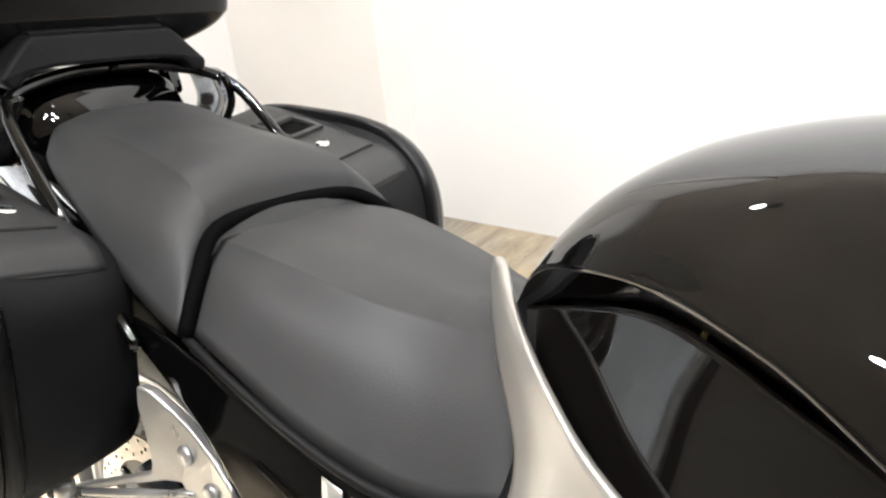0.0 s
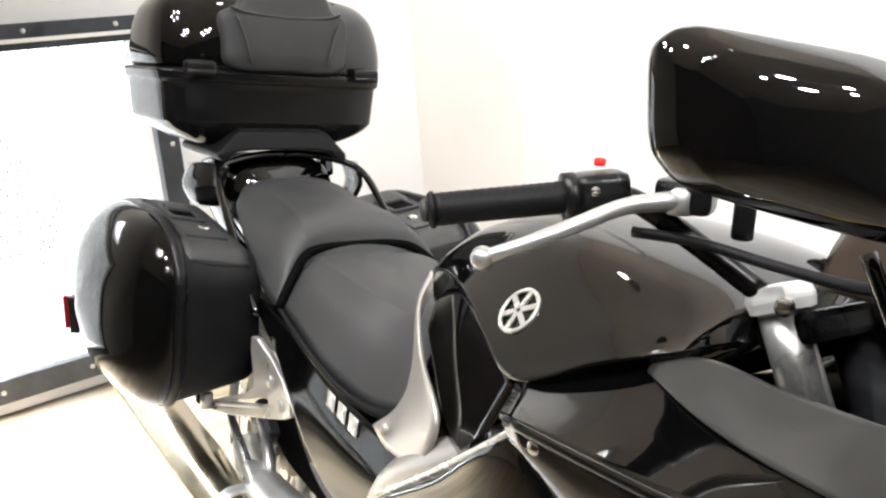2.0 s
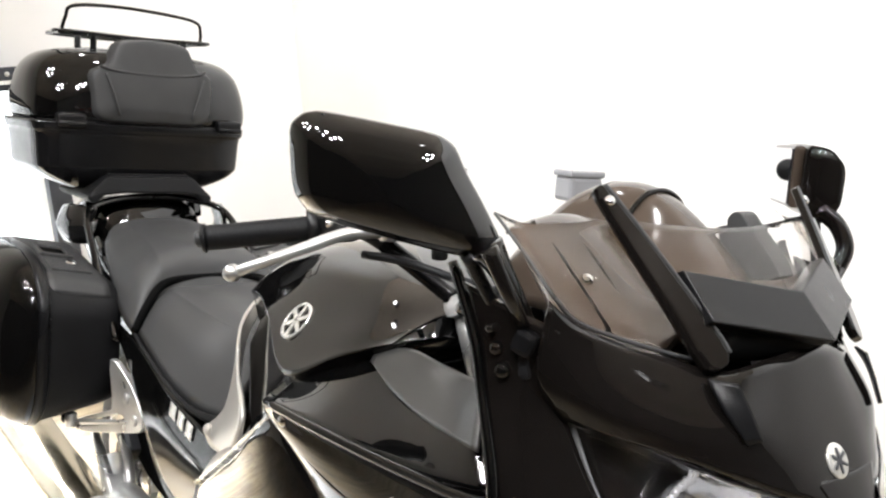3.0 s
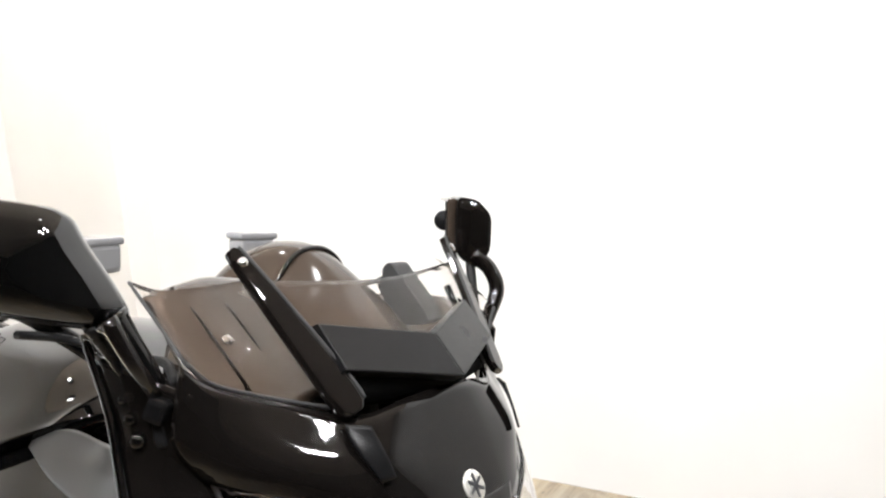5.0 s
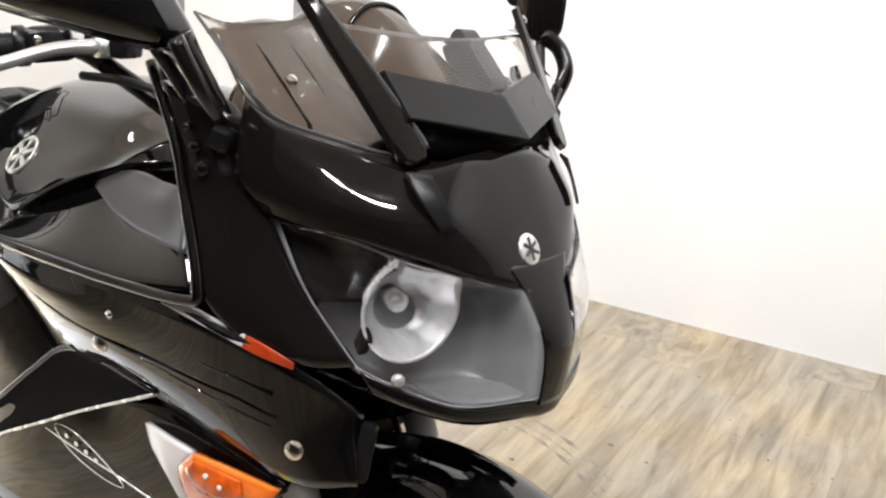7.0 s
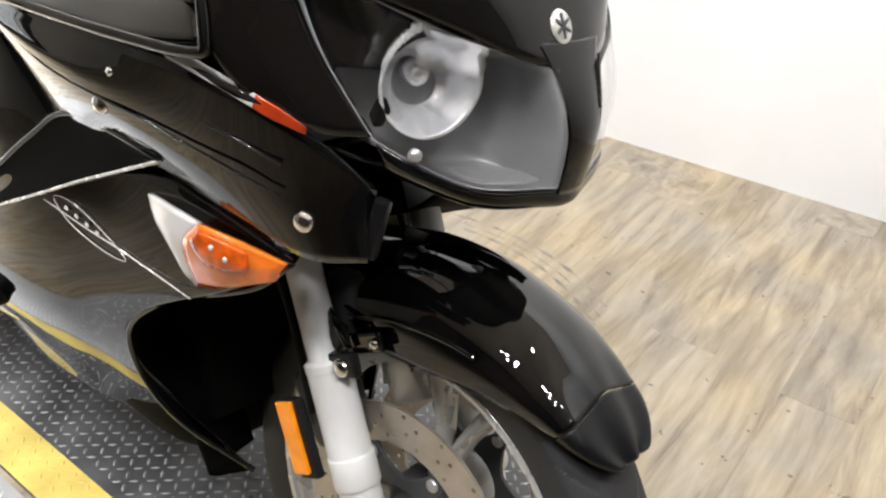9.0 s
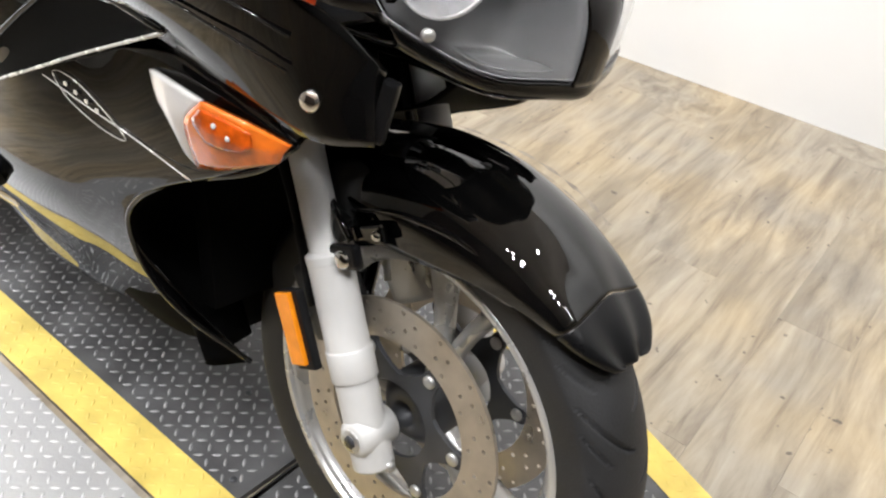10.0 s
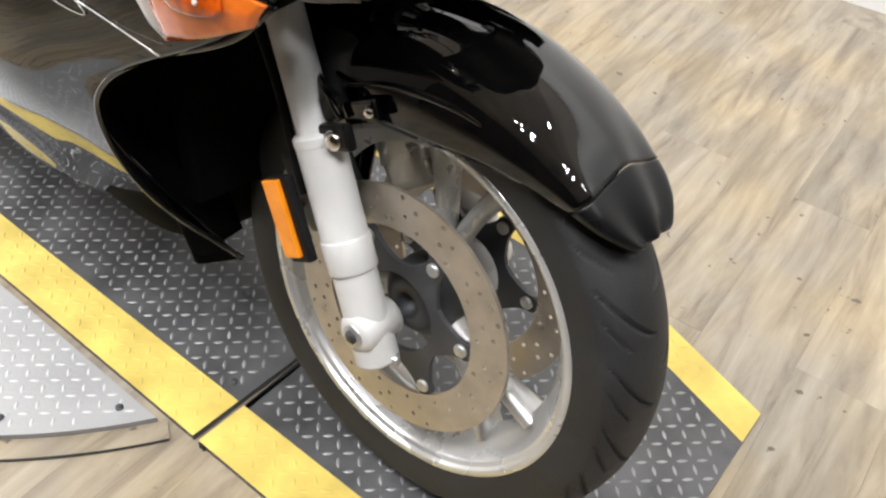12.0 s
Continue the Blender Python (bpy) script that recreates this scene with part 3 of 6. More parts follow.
def rear_wheel():
    w = part("rear_wheel", shifted(rim_bm(0.231, 0.078), RX, 0, RZ), RIM, bike, "silver cast rear wheel")
    for k in range(3):
        for sg in (-1, 1):
            part("spoke", shifted(spoke_bm(0.07, 0.198, radians(20 + 120 * k), radians(14), 0.0, sg), RX, 0, RZ), RIM, w)
    part("hub", shifted(lathe([(0.07, -0.06), (0.07, 0.06), (0.03, 0.08), (0.03, -0.08)], 40, True), RX, 0, RZ), RIM, w)
    part("tyre", shifted(tyre_bm(0.315, 0.090, 0.226, 24, 360, 40), RX, 0, RZ), RUBBER, w, "wide black road tyre")
    brake_disc(w, RX, -0.1, RZ, 0.141, 0.1)
    carrier(w, RX, -0.099, RZ, 0.088, radians(25))


front_wheel()
rear_wheel()

# fork: axis from the axle up and back
RAKE = math.atan(0.515)
FD = Vector((-math.sin(RAKE), 0, math.cos(RAKE)))


def fork_leg(s):
    y = s * 0.108
    o = Vector((FX - 0.004, y, FZ))
    at = lambda t, off=0.0: o + FD * t + Vector((off, 0, 0))
    prof = [(-0.046, 0.016), (-0.0455, 0.0225), (-0.043, 0.0255), (-0.041, 0.0258), (0.07, 0.0258), (0.0705, 0.0258), (0.0712, 0.0282), (0.0717, 0.0284), (0.1085, 0.0284), (0.109, 0.0282), (0.1105, 0.0268), (0.111, 0.0267), (0.214, 0.0267),
            (0.2145, 0.0267), (0.2155, 0.0275), (0.216, 0.0275), (0.2245, 0.0275), (0.225, 0.0275), (0.227, 0.0252), (0.2275, 0.025), (0.2285, 0.0212), (0.229, 0.021), (0.36, 0.021), (0.45, 0.021)]
    rows = []
    for t, r in prof:
        c = at(t)
        side = Vector((math.cos(RAKE), 0, math.sin(RAKE)))
        rows.append([c + r * (math.cos(k * math.tau / 28) * side + math.sin(k * math.tau / 28) * Vector((0, 1, 0))) for k in range(28)])
    bm = grid_bm(rows, False, True)
    bm.verts.ensure_lookup_table()
    bm.faces.new([bm.verts[j] for j in range(28)])
    leg = part("fork_leg", bm, FORK, bike, "light grey painted fork slider")
    # axle boss and pinch bolts
    b = disc_bm(0.0245, 0.056, aim(FX - 0.002, s * 0.08, FZ + 0.002, (0, s, 0)), 32, 0.006)
    part("axle_boss", b, FORK, leg)
    part("axle_end", disc_bm(0.0145, 0.003, aim(FX - 0.002, s * 0.1355, FZ + 0.002, (0, s, 0)), 20, 0.001), ALLOY, leg)
    # Solid dark disc in place of the shaded axle hole.
    part("axle_hole", disc_bm(0.009, 0.002, aim(FX - 0.002, s * 0.138, FZ + 0.002, (0, s, 0)), 6), IRON, leg)
    for dx in (0.012, 0.034):
        part("pinch_bolt", disc_bm(0.007, 0.012, aim(FX + dx, y - s * 0.004, FZ - 0.022, (0.4, 0, -1)), 12, 0.002), ALLOY, leg)
    # stanchion and clamp up to the bars
    part("stanchion", tube([at(0.44), at(0.6), at(0.765)], 0.0215, 3, 24), ALLOY, leg, "bright metal stanchion")
    c = at(0.765)
    part("fork_cap", disc_bm(0.023, 0.016, aim(*c, FD), 24, 0.005), ALLOY, leg)
    part("brake_hose", tube([at(0.66, 0.03) + Vector((0.02, -s * 0.02, 0)), at(0.4, -0.045), at(0.25, -0.05), at(0.13, -0.06)], 0.0055, 6, 10), MATTE, leg, "black brake hose")
    # caliper behind the leg
    cal = part("brake_caliper", box((0.075, 0.052, 0.105), pose(FX - 0.125, s * 0.07, FZ + 0.115, 0, -38, 0), 0.014), GREYP if s < 0 else ALLOY, leg, "grey brake caliper")
    for k in (-1, 1):
        part("caliper_bolt", disc_bm(0.009, 0.007, aim(FX - 0.125 + 0.02 * k, s * 0.096, FZ + 0.115 + 0.03 * k, (0, s, 0)), 12, 0.002), ALLOY, cal)
    # orange side reflector on its bracket
    rf = part("reflector", box((0.026, 0.007, 0.09), pose(FX - 0.110, s * 0.149, FZ + 0.106, 0, -29, 0), 0.002), ORANGE, leg, "orange side reflector", smooth=False)
    part("reflector_bracket", box((0.034, 0.012, 0.1), pose(FX - 0.104, s * 0.140, FZ + 0.106, 0, -29, 0), 0.003), MATTE, rf, smooth=False)


for s in (R, L):
    fork_leg(s)


def fender():
    def ring(deg, r0, re, we, slant=0.0):
        out = []
        for w, r in ((-we, re), (-we * 1.02, re + (r0 - re) * 0.35), (-we * 0.86, r0 - (r0 - re) * 0.3), (-we * 0.45, r0 - 0.006), (0.0, r0),
                     (we * 0.45, r0 - 0.006), (we * 0.86, r0 - (r0 - re) * 0.3), (we * 1.02, re + (r0 - re) * 0.35), (we, re)):
            a = radians(deg + slant * abs(w) / we)
            out.append((FX + r * math.cos(a), w, FZ + r * math.sin(a)))
        return out

    def arc(rows):
        rows = [crom(r, 5) for r in rows]
        cols = [crom([r[j] for r in rows], 8) for j in range(len(rows[0]))]
        return grid_bm([[c[i] for c in cols] for i in range(len(cols[0]))])

    main = [ring(55.5, 0.332, 0.303, 0.068, -2), ring(62, 0.337, 0.286, 0.075, -1), ring(72, 0.344, 0.264, 0.081), ring(86, 0.349, 0.244, 0.085), ring(100, 0.352, 0.24, 0.086),
            ring(113, 0.356, 0.25, 0.084), ring(124, 0.364, 0.285, 0.078), ring(136, 0.37, 0.31, 0.07)]
    f = part("front_fender", arc(main), GLOSS, bike, "gloss black front fender", solid=0.003)
    # Second, near-black sheet under the gloss one keeps the underside in shade.
    part("fender_liner", arc([ring(d, r0 - 0.007, re + 0.012, we - 0.005) for d, r0, re, we in ((57, 0.332, 0.302, 0.07), (66, 0.339, 0.278, 0.078), (86, 0.349, 0.246, 0.085), (105, 0.353, 0.246, 0.086), (124, 0.364, 0.287, 0.078), (135, 0.369, 0.31, 0.07))]), VOID, f, "black sheet for the shade inside the fender", solid=0.002)
    for s in (R, L):
        part("fender_bracket", box((0.05, 0.01, 0.024), pose(-0.055, s * 0.1, 0.548, 0, -30, 0), 0.004), GLOSS, f, smooth=False)
        part("fender_bracket", box((0.02, 0.012, 0.034), pose(-0.095, s * 0.105, 0.54, 0, 10, 0), 0.004), SATIN, f, smooth=False)
        part("hose_clip", tube([(-0.12, s * 0.1, 0.56), (-0.09, s * 0.112, 0.553), (-0.07, s * 0.112, 0.535)], 0.004, 4, 8), GLOSS, f)
        part("bracket_bolt", disc_bm(0.006, 0.005, aim(-0.04, s * 0.105, 0.556, (0.2, s, 0.2)), 12, 0.002), CHROME, f)
    tip = [ring(42.6, 0.3255, 0.323, 0.024), ring(43.4, 0.327, 0.32, 0.036), ring(46.5, 0.3292, 0.315, 0.053), ring(51, 0.3308, 0.309, 0.0635, -1), ring(55.3, 0.332, 0.303, 0.068, -2)]
    part("fender_tip", arc(tip), SATIN, f, "dark grey plastic fender tip", solid=0.003)
    for s in (R, L):
        part("fender_bolt", disc_bm(0.011, 0.006, aim(-0.072, s * 0.119, 0.513, (0.1, s, 0.1)), 16, 0.003), CHROME, f)
        part("fender_stay", box((0.055, 0.012, 0.03), pose(-0.078, s * 0.113, 0.512, 0, -25, 0), 0.005), SATIN, f, smooth=False)
        part("fender_ridge", tube([(-0.10, s * 0.088, 0.555), (-0.03, s * 0.088, 0.583), (0.05, s * 0.083, 0.592), (0.12, s * 0.075, 0.575)], [0.002, 0.004, 0.004, 0.001], 6, 8), GLOSS, f)


fender()


# ---- front cowl, lights and fairing
def smooth_parts():
    cowl_rows = [[(0.012, 0.0, 1.012), (0.01, 0.06, 1.008), (-0.004, 0.118, 0.999), (-0.042, 0.165, 1.013), (-0.075, 0.223, 1.034), (-0.088, 0.25, 1.056)],
                 [(0.045, 0.0, 0.945), (0.043, 0.06, 0.945), (0.03, 0.12, 0.95), (-0.005, 0.172, 0.96), (-0.05, 0.222, 0.975), (-0.092, 0.254, 0.99)],
                 [(0.074, 0.0, 0.885), (0.068, 0.06, 0.89), (0.033, 0.13, 0.916), (-0.01, 0.18, 0.935), (-0.05, 0.215, 0.945), (-0.08, 0.232, 0.952)]]
    full = [[(x, -w, z) for x, w, z in reversed(r[1:])] + [(x, w * 0.88, z) for x, w, z in r] for r in cowl_rows]
    cowl = part("front_cowl", net(full), TINT, bike, "dark gloss front cowl above the headlamps", solid=0.004)
    mid = []
    for x, w, z in ((0.0655, 0.052, 0.906), (0.0765, 0.04, 0.886), (0.0905, 0.031, 0.86), (0.102, 0.026, 0.831), (0.104, 0.023, 0.8), (0.101, 0.022, 0.766)):
        mid.append([(x - 0.0035 * q * q, w * q, z) for q in (-1.0, -0.5, 0.0, 0.5, 1.0)])
    part("nose_strip", net(mid), TINT, cowl, solid=0.004)
    chin = [[(0.0, 0.18, 0.812), (0.027, 0.157, 0.797), (0.067, 0.106, 0.775), (0.092, 0.036, 0.77), (0.1, 0.0, 0.766)],
            [(0.0, 0.171, 0.792), (0.026, 0.146, 0.777), (0.06, 0.096, 0.756), (0.082, 0.032, 0.75), (0.088, 0.0, 0.748)],
            [(-0.09, 0.15, 0.775), (-0.06, 0.12, 0.76), (-0.03, 0.08, 0.745), (-0.01, 0.03, 0.738), (-0.01, 0.0, 0.737)]]
    full = [[(x, -w, z) for x, w, z in r] + [(x, w, z) for x, w, z in reversed(r[:-1])] for r in chin]
    part("chin", net(full), GLOSS, cowl, solid=0.004)
    part("nose_emblem", disc_bm(0.0165, 0.003, aim(0.0592, -0.012, 0.918, (0.9, 0, 0.44)), 28, 0.001), BADGE, cowl, "round silver emblem")
    for k in range(3):
        a = math.pi / 2 + k * math.tau / 3
        part("emblem_spoke", box((0.024, 0.0028, 0.001), aim(0.0609, -0.012, 0.9188, (0.9, 0, 0.44)) @ pose(0, 0, 0.0022, 0, 0, math.degrees(a))), IRON, cowl, smooth=False)
    for s in (R, L):
        lens = [[(-0.072, 0.220, 0.945), (-0.03, 0.193, 0.938), (0.03, 0.13, 0.911), (0.078, 0.036, 0.884)],
                [(-0.045, 0.208, 0.885), (0.002, 0.187, 0.872), (0.057, 0.125, 0.845), (0.0985, 0.024, 0.832)],
                [(-0.001, 0.18, 0.815), (0.026, 0.157, 0.80), (0.066, 0.106, 0.778), (0.0985, 0.02, 0.772)]]
        inset = [[(x - 0.003, w * 0.995 + 0.001, z) for x, w, z in r] for r in lens]
        back = [[(x - 0.085, 0.012 + w * 0.85, 0.028 + z * 0.967) for x, w, z in r] for r in lens]
        shell = [[r[0]] + b + [r[-1]] for r, b in zip(inset, back)]
        rims = [[[r[0]] + r + [r[-1]] for r in (inset[0], inset[-1])]][0]
        mids = [[tuple((Vector(p) + Vector(q)) / 2) for p, q in zip(rims[i], shell[-i])] for i in (0, 1)]
        shell = [rims[0], mids[0]] + shell + [mids[1], rims[1]]
        hl = part("headlamp", net(shell, s), HOUSE, bike, "grey headlamp housing under a clear lens", solid=0.004)
        g = part("lens", net(lens, s), GLASS, hl, "clear headlamp lens", solid=0.003)
        g.visible_shadow = False
        m = aim(0.008, s * 0.126, 0.864, (1, s * 0.34, 0.0))
        rows = []
        for r, z in ((0.012, -0.044), (0.028, -0.037), (0.041, -0.02), (0.049, 0.002), (0.052, 0.006), (0.052, 0.0)):
            rows.append([m @ Vector((r * math.cos(k * math.tau / 36), r * math.sin(k * math.tau / 36), z)) for k in range(36)])
        part("reflector_bowl", grid_bm(rows, False, True), BOWL, hl, "bright reflector bowl")
        part("lamp_bulb", disc_bm(0.011, 0.03, m @ pose(0, 0, -0.048), 16, 0.004), BOWL, hl)
        rib = [m @ Vector((0.053 * math.cos(0.3 + k * 0.1), 0.053 * math.sin(0.3 + k * 0.1), 0.004)) for k in range(26)]
        for k, c in enumerate(rib):
            part("bowl_rib", box((0.004, 0.003, 0.008), Matrix.Translation(c)), BOWL, hl, smooth=False)
        # Dark sheet that makes the upper part of the housing darker.
        part("reflector_wing", net([[(-0.085, 0.205, 0.938), (-0.035, 0.17, 0.93), (0.022, 0.115, 0.908)], [(-0.062, 0.198, 0.9), (-0.04, 0.165, 0.9), (-0.02, 0.12, 0.895)], [(-0.05, 0.192, 0.87), (-0.035, 0.175, 0.87), (-0.03, 0.155, 0.868)]], s), TINT, hl, "dark gloss sheet in the upper headlamp", solid=0.002)
        part("lamp_adjuster", disc_bm(0.006, 0.008, aim(0.024, s * 0.155, 0.806, (1, s * 0.6, 0.2)), 12, 0.002), ALLOY, hl)
        part("bulb_shield", box((0.016, 0.01, 0.024), pose(-0.012, s * 0.166, 0.836, 0, 35, s * 20), 0.003), VOID, hl, smooth=False)
        # upper side panel with the mirror foot
        panel = [[(-0.08, 0.242, 1.03), (-0.085, 0.242, 0.985), (-0.078, 0.226, 0.948), (-0.046, 0.212, 0.885), (-0.003, 0.184, 0.818)],
                 [(-0.115, 0.266, 1.045), (-0.112, 0.266, 1.0), (-0.1, 0.262, 0.95), (-0.07, 0.252, 0.885), (-0.025, 0.218, 0.82)],
                 [(-0.165, 0.28, 1.06), (-0.148, 0.274, 1.01), (-0.132, 0.276, 0.965), (-0.102, 0.284, 0.888), (-0.07, 0.258, 0.835)]]
        up = part("upper_fairing", net(panel, s), TINT, bike, "dark gloss upper fairing panel", solid=0.004)
        part("edge_trim", tube([(-0.185, s * 0.278, 1.075), (-0.15, s * 0.277, 1.012), (-0.132, s * 0.279, 0.965), (-0.1, s * 0.288, 0.892), (-0.112, s * 0.291, 0.874),
                                (-0.22, s * 0.297, 0.864), (-0.36, s * 0.304, 0.858), (-0.49, s * 0.306, 0.853)], 0.0055, 6, 10), GLOSS, up, "gloss black edge bead")
        # side beak with its bolts
        beak = [[(-0.50, 0.303, 0.852), (-0.36, 0.302, 0.857), (-0.22, 0.294, 0.861), (-0.095, 0.276, 0.855), (-0.03, 0.224, 0.815), (0.0, 0.172, 0.768)],
                [(-0.48, 0.3, 0.83), (-0.36, 0.296, 0.798), (-0.25, 0.288, 0.787), (-0.12, 0.263, 0.77), (-0.045, 0.226, 0.75), (0.004, 0.183, 0.738)],
                [(-0.45, 0.27, 0.80), (-0.39, 0.255, 0.705), (-0.24, 0.247, 0.722), (-0.14, 0.236, 0.708), (-0.04, 0.215, 0.694), (0.012, 0.186, 0.702)]]
        bk = part("side_fairing", net(beak, s), GLOSS, bike, "gloss black side fairing with silver bolts", solid=0.004)
        for x, w, z in ((-0.262, 0.288, 0.787), (-0.038, 0.222, 0.733), (-0.45, 0.302, 0.842)):
            part("fairing_bolt", disc_bm(0.0105 if x > -0.4 else 0.008, 0.006, aim(x, s * w, z, (0.25, s, 0.12)), 18, 0.003), CHROME, bk, "silver fairing bolt")
        for dz, r in ((0.0, 0.002), (-0.03, 0.0016)):
            part("fairing_ridge", tube([(-0.44, s * 0.301, 0.838 + dz * 0.5), (-0.33, s * 0.298, 0.83 + dz), (-0.2, s * 0.288, 0.822 + dz), (-0.1, s * 0.268, 0.806 + dz), (-0.05, s * 0.242, 0.788 + dz)], r, 6, 8), GLOSS, bk)
        part("small_bolt", disc_bm(0.005, 0.004, aim(-0.235, s * 0.293, 0.826, (0.1, s, 0.3)), 12, 0.002), CHROME, bk)
        part("front_edge", box((0.016, 0.012, 0.062), pose(0.008, s * 0.176, 0.732, 0, 8, s * -20), 0.004), SATIN, bk, smooth=False)
        # slim marker lamp above the beak
        part("marker_lens", net([[(-0.17, 0.288, 0.868), (-0.125, 0.279, 0.864), (-0.068, 0.258, 0.847)], [(-0.15, 0.291, 0.861), (-0.115, 0.283, 0.853), (-0.068, 0.262, 0.836)]], s), FROST, bk, "clear marker lens", solid=0.004)
        part("marker_amber", net([[(-0.068, 0.258, 0.847), (-0.05, 0.248, 0.839), (-0.03, 0.234, 0.826)], [(-0.068, 0.262, 0.836), (-0.052, 0.253, 0.829), (-0.03, 0.235, 0.82)]], s), RUST, bk, "dark red marker lens", solid=0.004)
        # lower fairing
        low = [[(-0.80, 0.26, 0.62), (-0.64, 0.277, 0.73), (-0.50, 0.288, 0.832), (-0.37, 0.256, 0.712), (-0.22, 0.244, 0.722), (-0.06, 0.214, 0.682)],
               [(-0.84, 0.262, 0.50), (-0.68, 0.278, 0.58), (-0.52, 0.284, 0.64), (-0.38, 0.263, 0.62), (-0.25, 0.243, 0.60), (-0.115, 0.216, 0.628)],
               [(-0.88, 0.25, 0.36), (-0.72, 0.264, 0.40), (-0.56, 0.27, 0.44), (-0.44, 0.262, 0.47), (-0.36, 0.246, 0.50), (-0.294, 0.231, 0.516)],
               [(-0.90, 0.14, 0.24), (-0.74, 0.155, 0.25), (-0.58, 0.165, 0.27), (-0.47, 0.18, 0.32), (-0.38, 0.198, 0.37), (-0.325, 0.212, 0.42)],
               [(-0.90, 0.12, 0.17), (-0.74, 0.13, 0.17), (-0.60, 0.12, 0.18), (-0.47, 0.11, 0.21), (-0.36, 0.11, 0.25), (-0.24, 0.11, 0.26)]]
        lf = part("lower_fairing", net(low, s), GLOSS, bike, "gloss black lower fairing", solid=0.004)
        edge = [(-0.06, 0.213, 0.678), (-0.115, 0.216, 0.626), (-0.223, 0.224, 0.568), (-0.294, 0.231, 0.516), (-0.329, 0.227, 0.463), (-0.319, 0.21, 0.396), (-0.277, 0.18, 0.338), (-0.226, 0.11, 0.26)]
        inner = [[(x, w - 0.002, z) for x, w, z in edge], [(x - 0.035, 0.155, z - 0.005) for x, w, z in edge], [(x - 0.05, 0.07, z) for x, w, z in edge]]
        # The shade inside the duct is in its near-black colour.
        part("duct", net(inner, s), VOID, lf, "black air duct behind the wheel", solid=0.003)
        part("duct_edge", tube([(x, s * w, z) for x, w, z in edge], 0.004, 6, 8), GLOSS, lf)
        part("top_edge", tube([(-0.80, s * 0.262, 0.622), (-0.64, s * 0.279, 0.732), (-0.50, s * 0.29, 0.835)], 0.004, 6, 8), BADGE, lf, "bright edge of the fairing")
        # black sheet for the shade in the long opening between side and lower fairing
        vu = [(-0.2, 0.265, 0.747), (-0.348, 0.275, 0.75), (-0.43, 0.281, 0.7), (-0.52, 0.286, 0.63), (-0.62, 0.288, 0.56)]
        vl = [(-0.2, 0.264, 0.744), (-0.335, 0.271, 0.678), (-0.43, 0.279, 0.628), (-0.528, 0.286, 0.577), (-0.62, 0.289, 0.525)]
        vent = part("vent", net([vu, [((a[0] + b[0]) / 2, (a[1] + b[1]) / 2 - 0.003, (a[2] + b[2]) / 2) for a, b in zip(vu, vl)], vl], s), VOID, lf, "black sheet for the shade in a fairing opening", solid=0.003)
        # Silver tube paints the white highlight on the lower edge.
        part("vent_edge", tube([(x, s * (w + 0.001), z) for x, w, z in vl], 0.002, 5, 8), BADGE, vent, "silver tube for the highlight along the opening's lower edge")
        part("vent_edge", tube([(x, s * w, z) for x, w, z in vu], 0.004, 5, 8), GLOSS, vent)
        # indicator
        ind = part("indicator", net([[(-0.242, 0.25, 0.692), (-0.2, 0.253, 0.694), (-0.158, 0.248, 0.69)], [(-0.232, 0.247, 0.662), (-0.205, 0.252, 0.66), (-0.18, 0.25, 0.66)],
                                     [(-0.212, 0.236, 0.63), (-0.195, 0.24, 0.62), (-0.182, 0.232, 0.606)]], s), FROST, bike, "clear indicator lens with an amber end", solid=0.006)
        part("amber_lens", net([[(-0.158, 0.249, 0.69), (-0.11, 0.24, 0.689), (-0.057, 0.222, 0.681)], [(-0.18, 0.251, 0.66), (-0.13, 0.245, 0.662), (-0.062, 0.225, 0.672)],
                                [(-0.182, 0.233, 0.606), (-0.135, 0.234, 0.625), (-0.068, 0.224, 0.66)]], s), AMBER, ind, "amber indicator lens", solid=0.006)
        part("lamp_inner", net([[(-0.155, 0.2535, 0.684), (-0.125, 0.2475, 0.684), (-0.095, 0.2405, 0.681)], [(-0.165, 0.2545, 0.668), (-0.13, 0.2495, 0.666), (-0.092, 0.2405, 0.668)], [(-0.15, 0.2485, 0.65), (-0.125, 0.2465, 0.653), (-0.1, 0.2415, 0.66)]], s), DEEP, ind, "deep orange reflector in the indicator", solid=0.002)
        # Two pale discs for bright bulb reflections in the indicator.
        for x, w, z in ((-0.135, 0.2515, 0.674), (-0.118, 0.2475, 0.667)):
            part("lamp_facet", disc_bm(0.003, 0.002, aim(x, s * w, z, (0.25, s, 0.1)), 10, 0.001), FROST, ind)
        # thin silver badge of loops on the lower fairing
        line = [(-0.425, 0.2735, 0.622), (-0.35, 0.2635, 0.612), (-0.28, 0.252, 0.603), (-0.19, 0.2365, 0.586)]
        bd = part("badge", tube([(x, s * w, z) for x, w, z in line], 0.0008, 6, 6), BADGE, lf, "thin silver line badge")
        loop = [(-0.407, 0.271, 0.632), (-0.37, 0.266, 0.635), (-0.315, 0.258, 0.614), (-0.288, 0.2525, 0.594), (-0.325, 0.2585, 0.593), (-0.38, 0.267, 0.608)]
        part("badge_loop", tube([(x, s * w, z) for x, w, z in loop], 0.0006, 5, 6, True), BADGE, bd)
        for k in range(4):
            part("badge_bar", box((0.006, 0.0014, 0.004), pose(-0.385 + 0.018 * k, s * (0.268 - 0.0022 * k), 0.625 - 0.004 * k)), BADGE, bd, smooth=False)
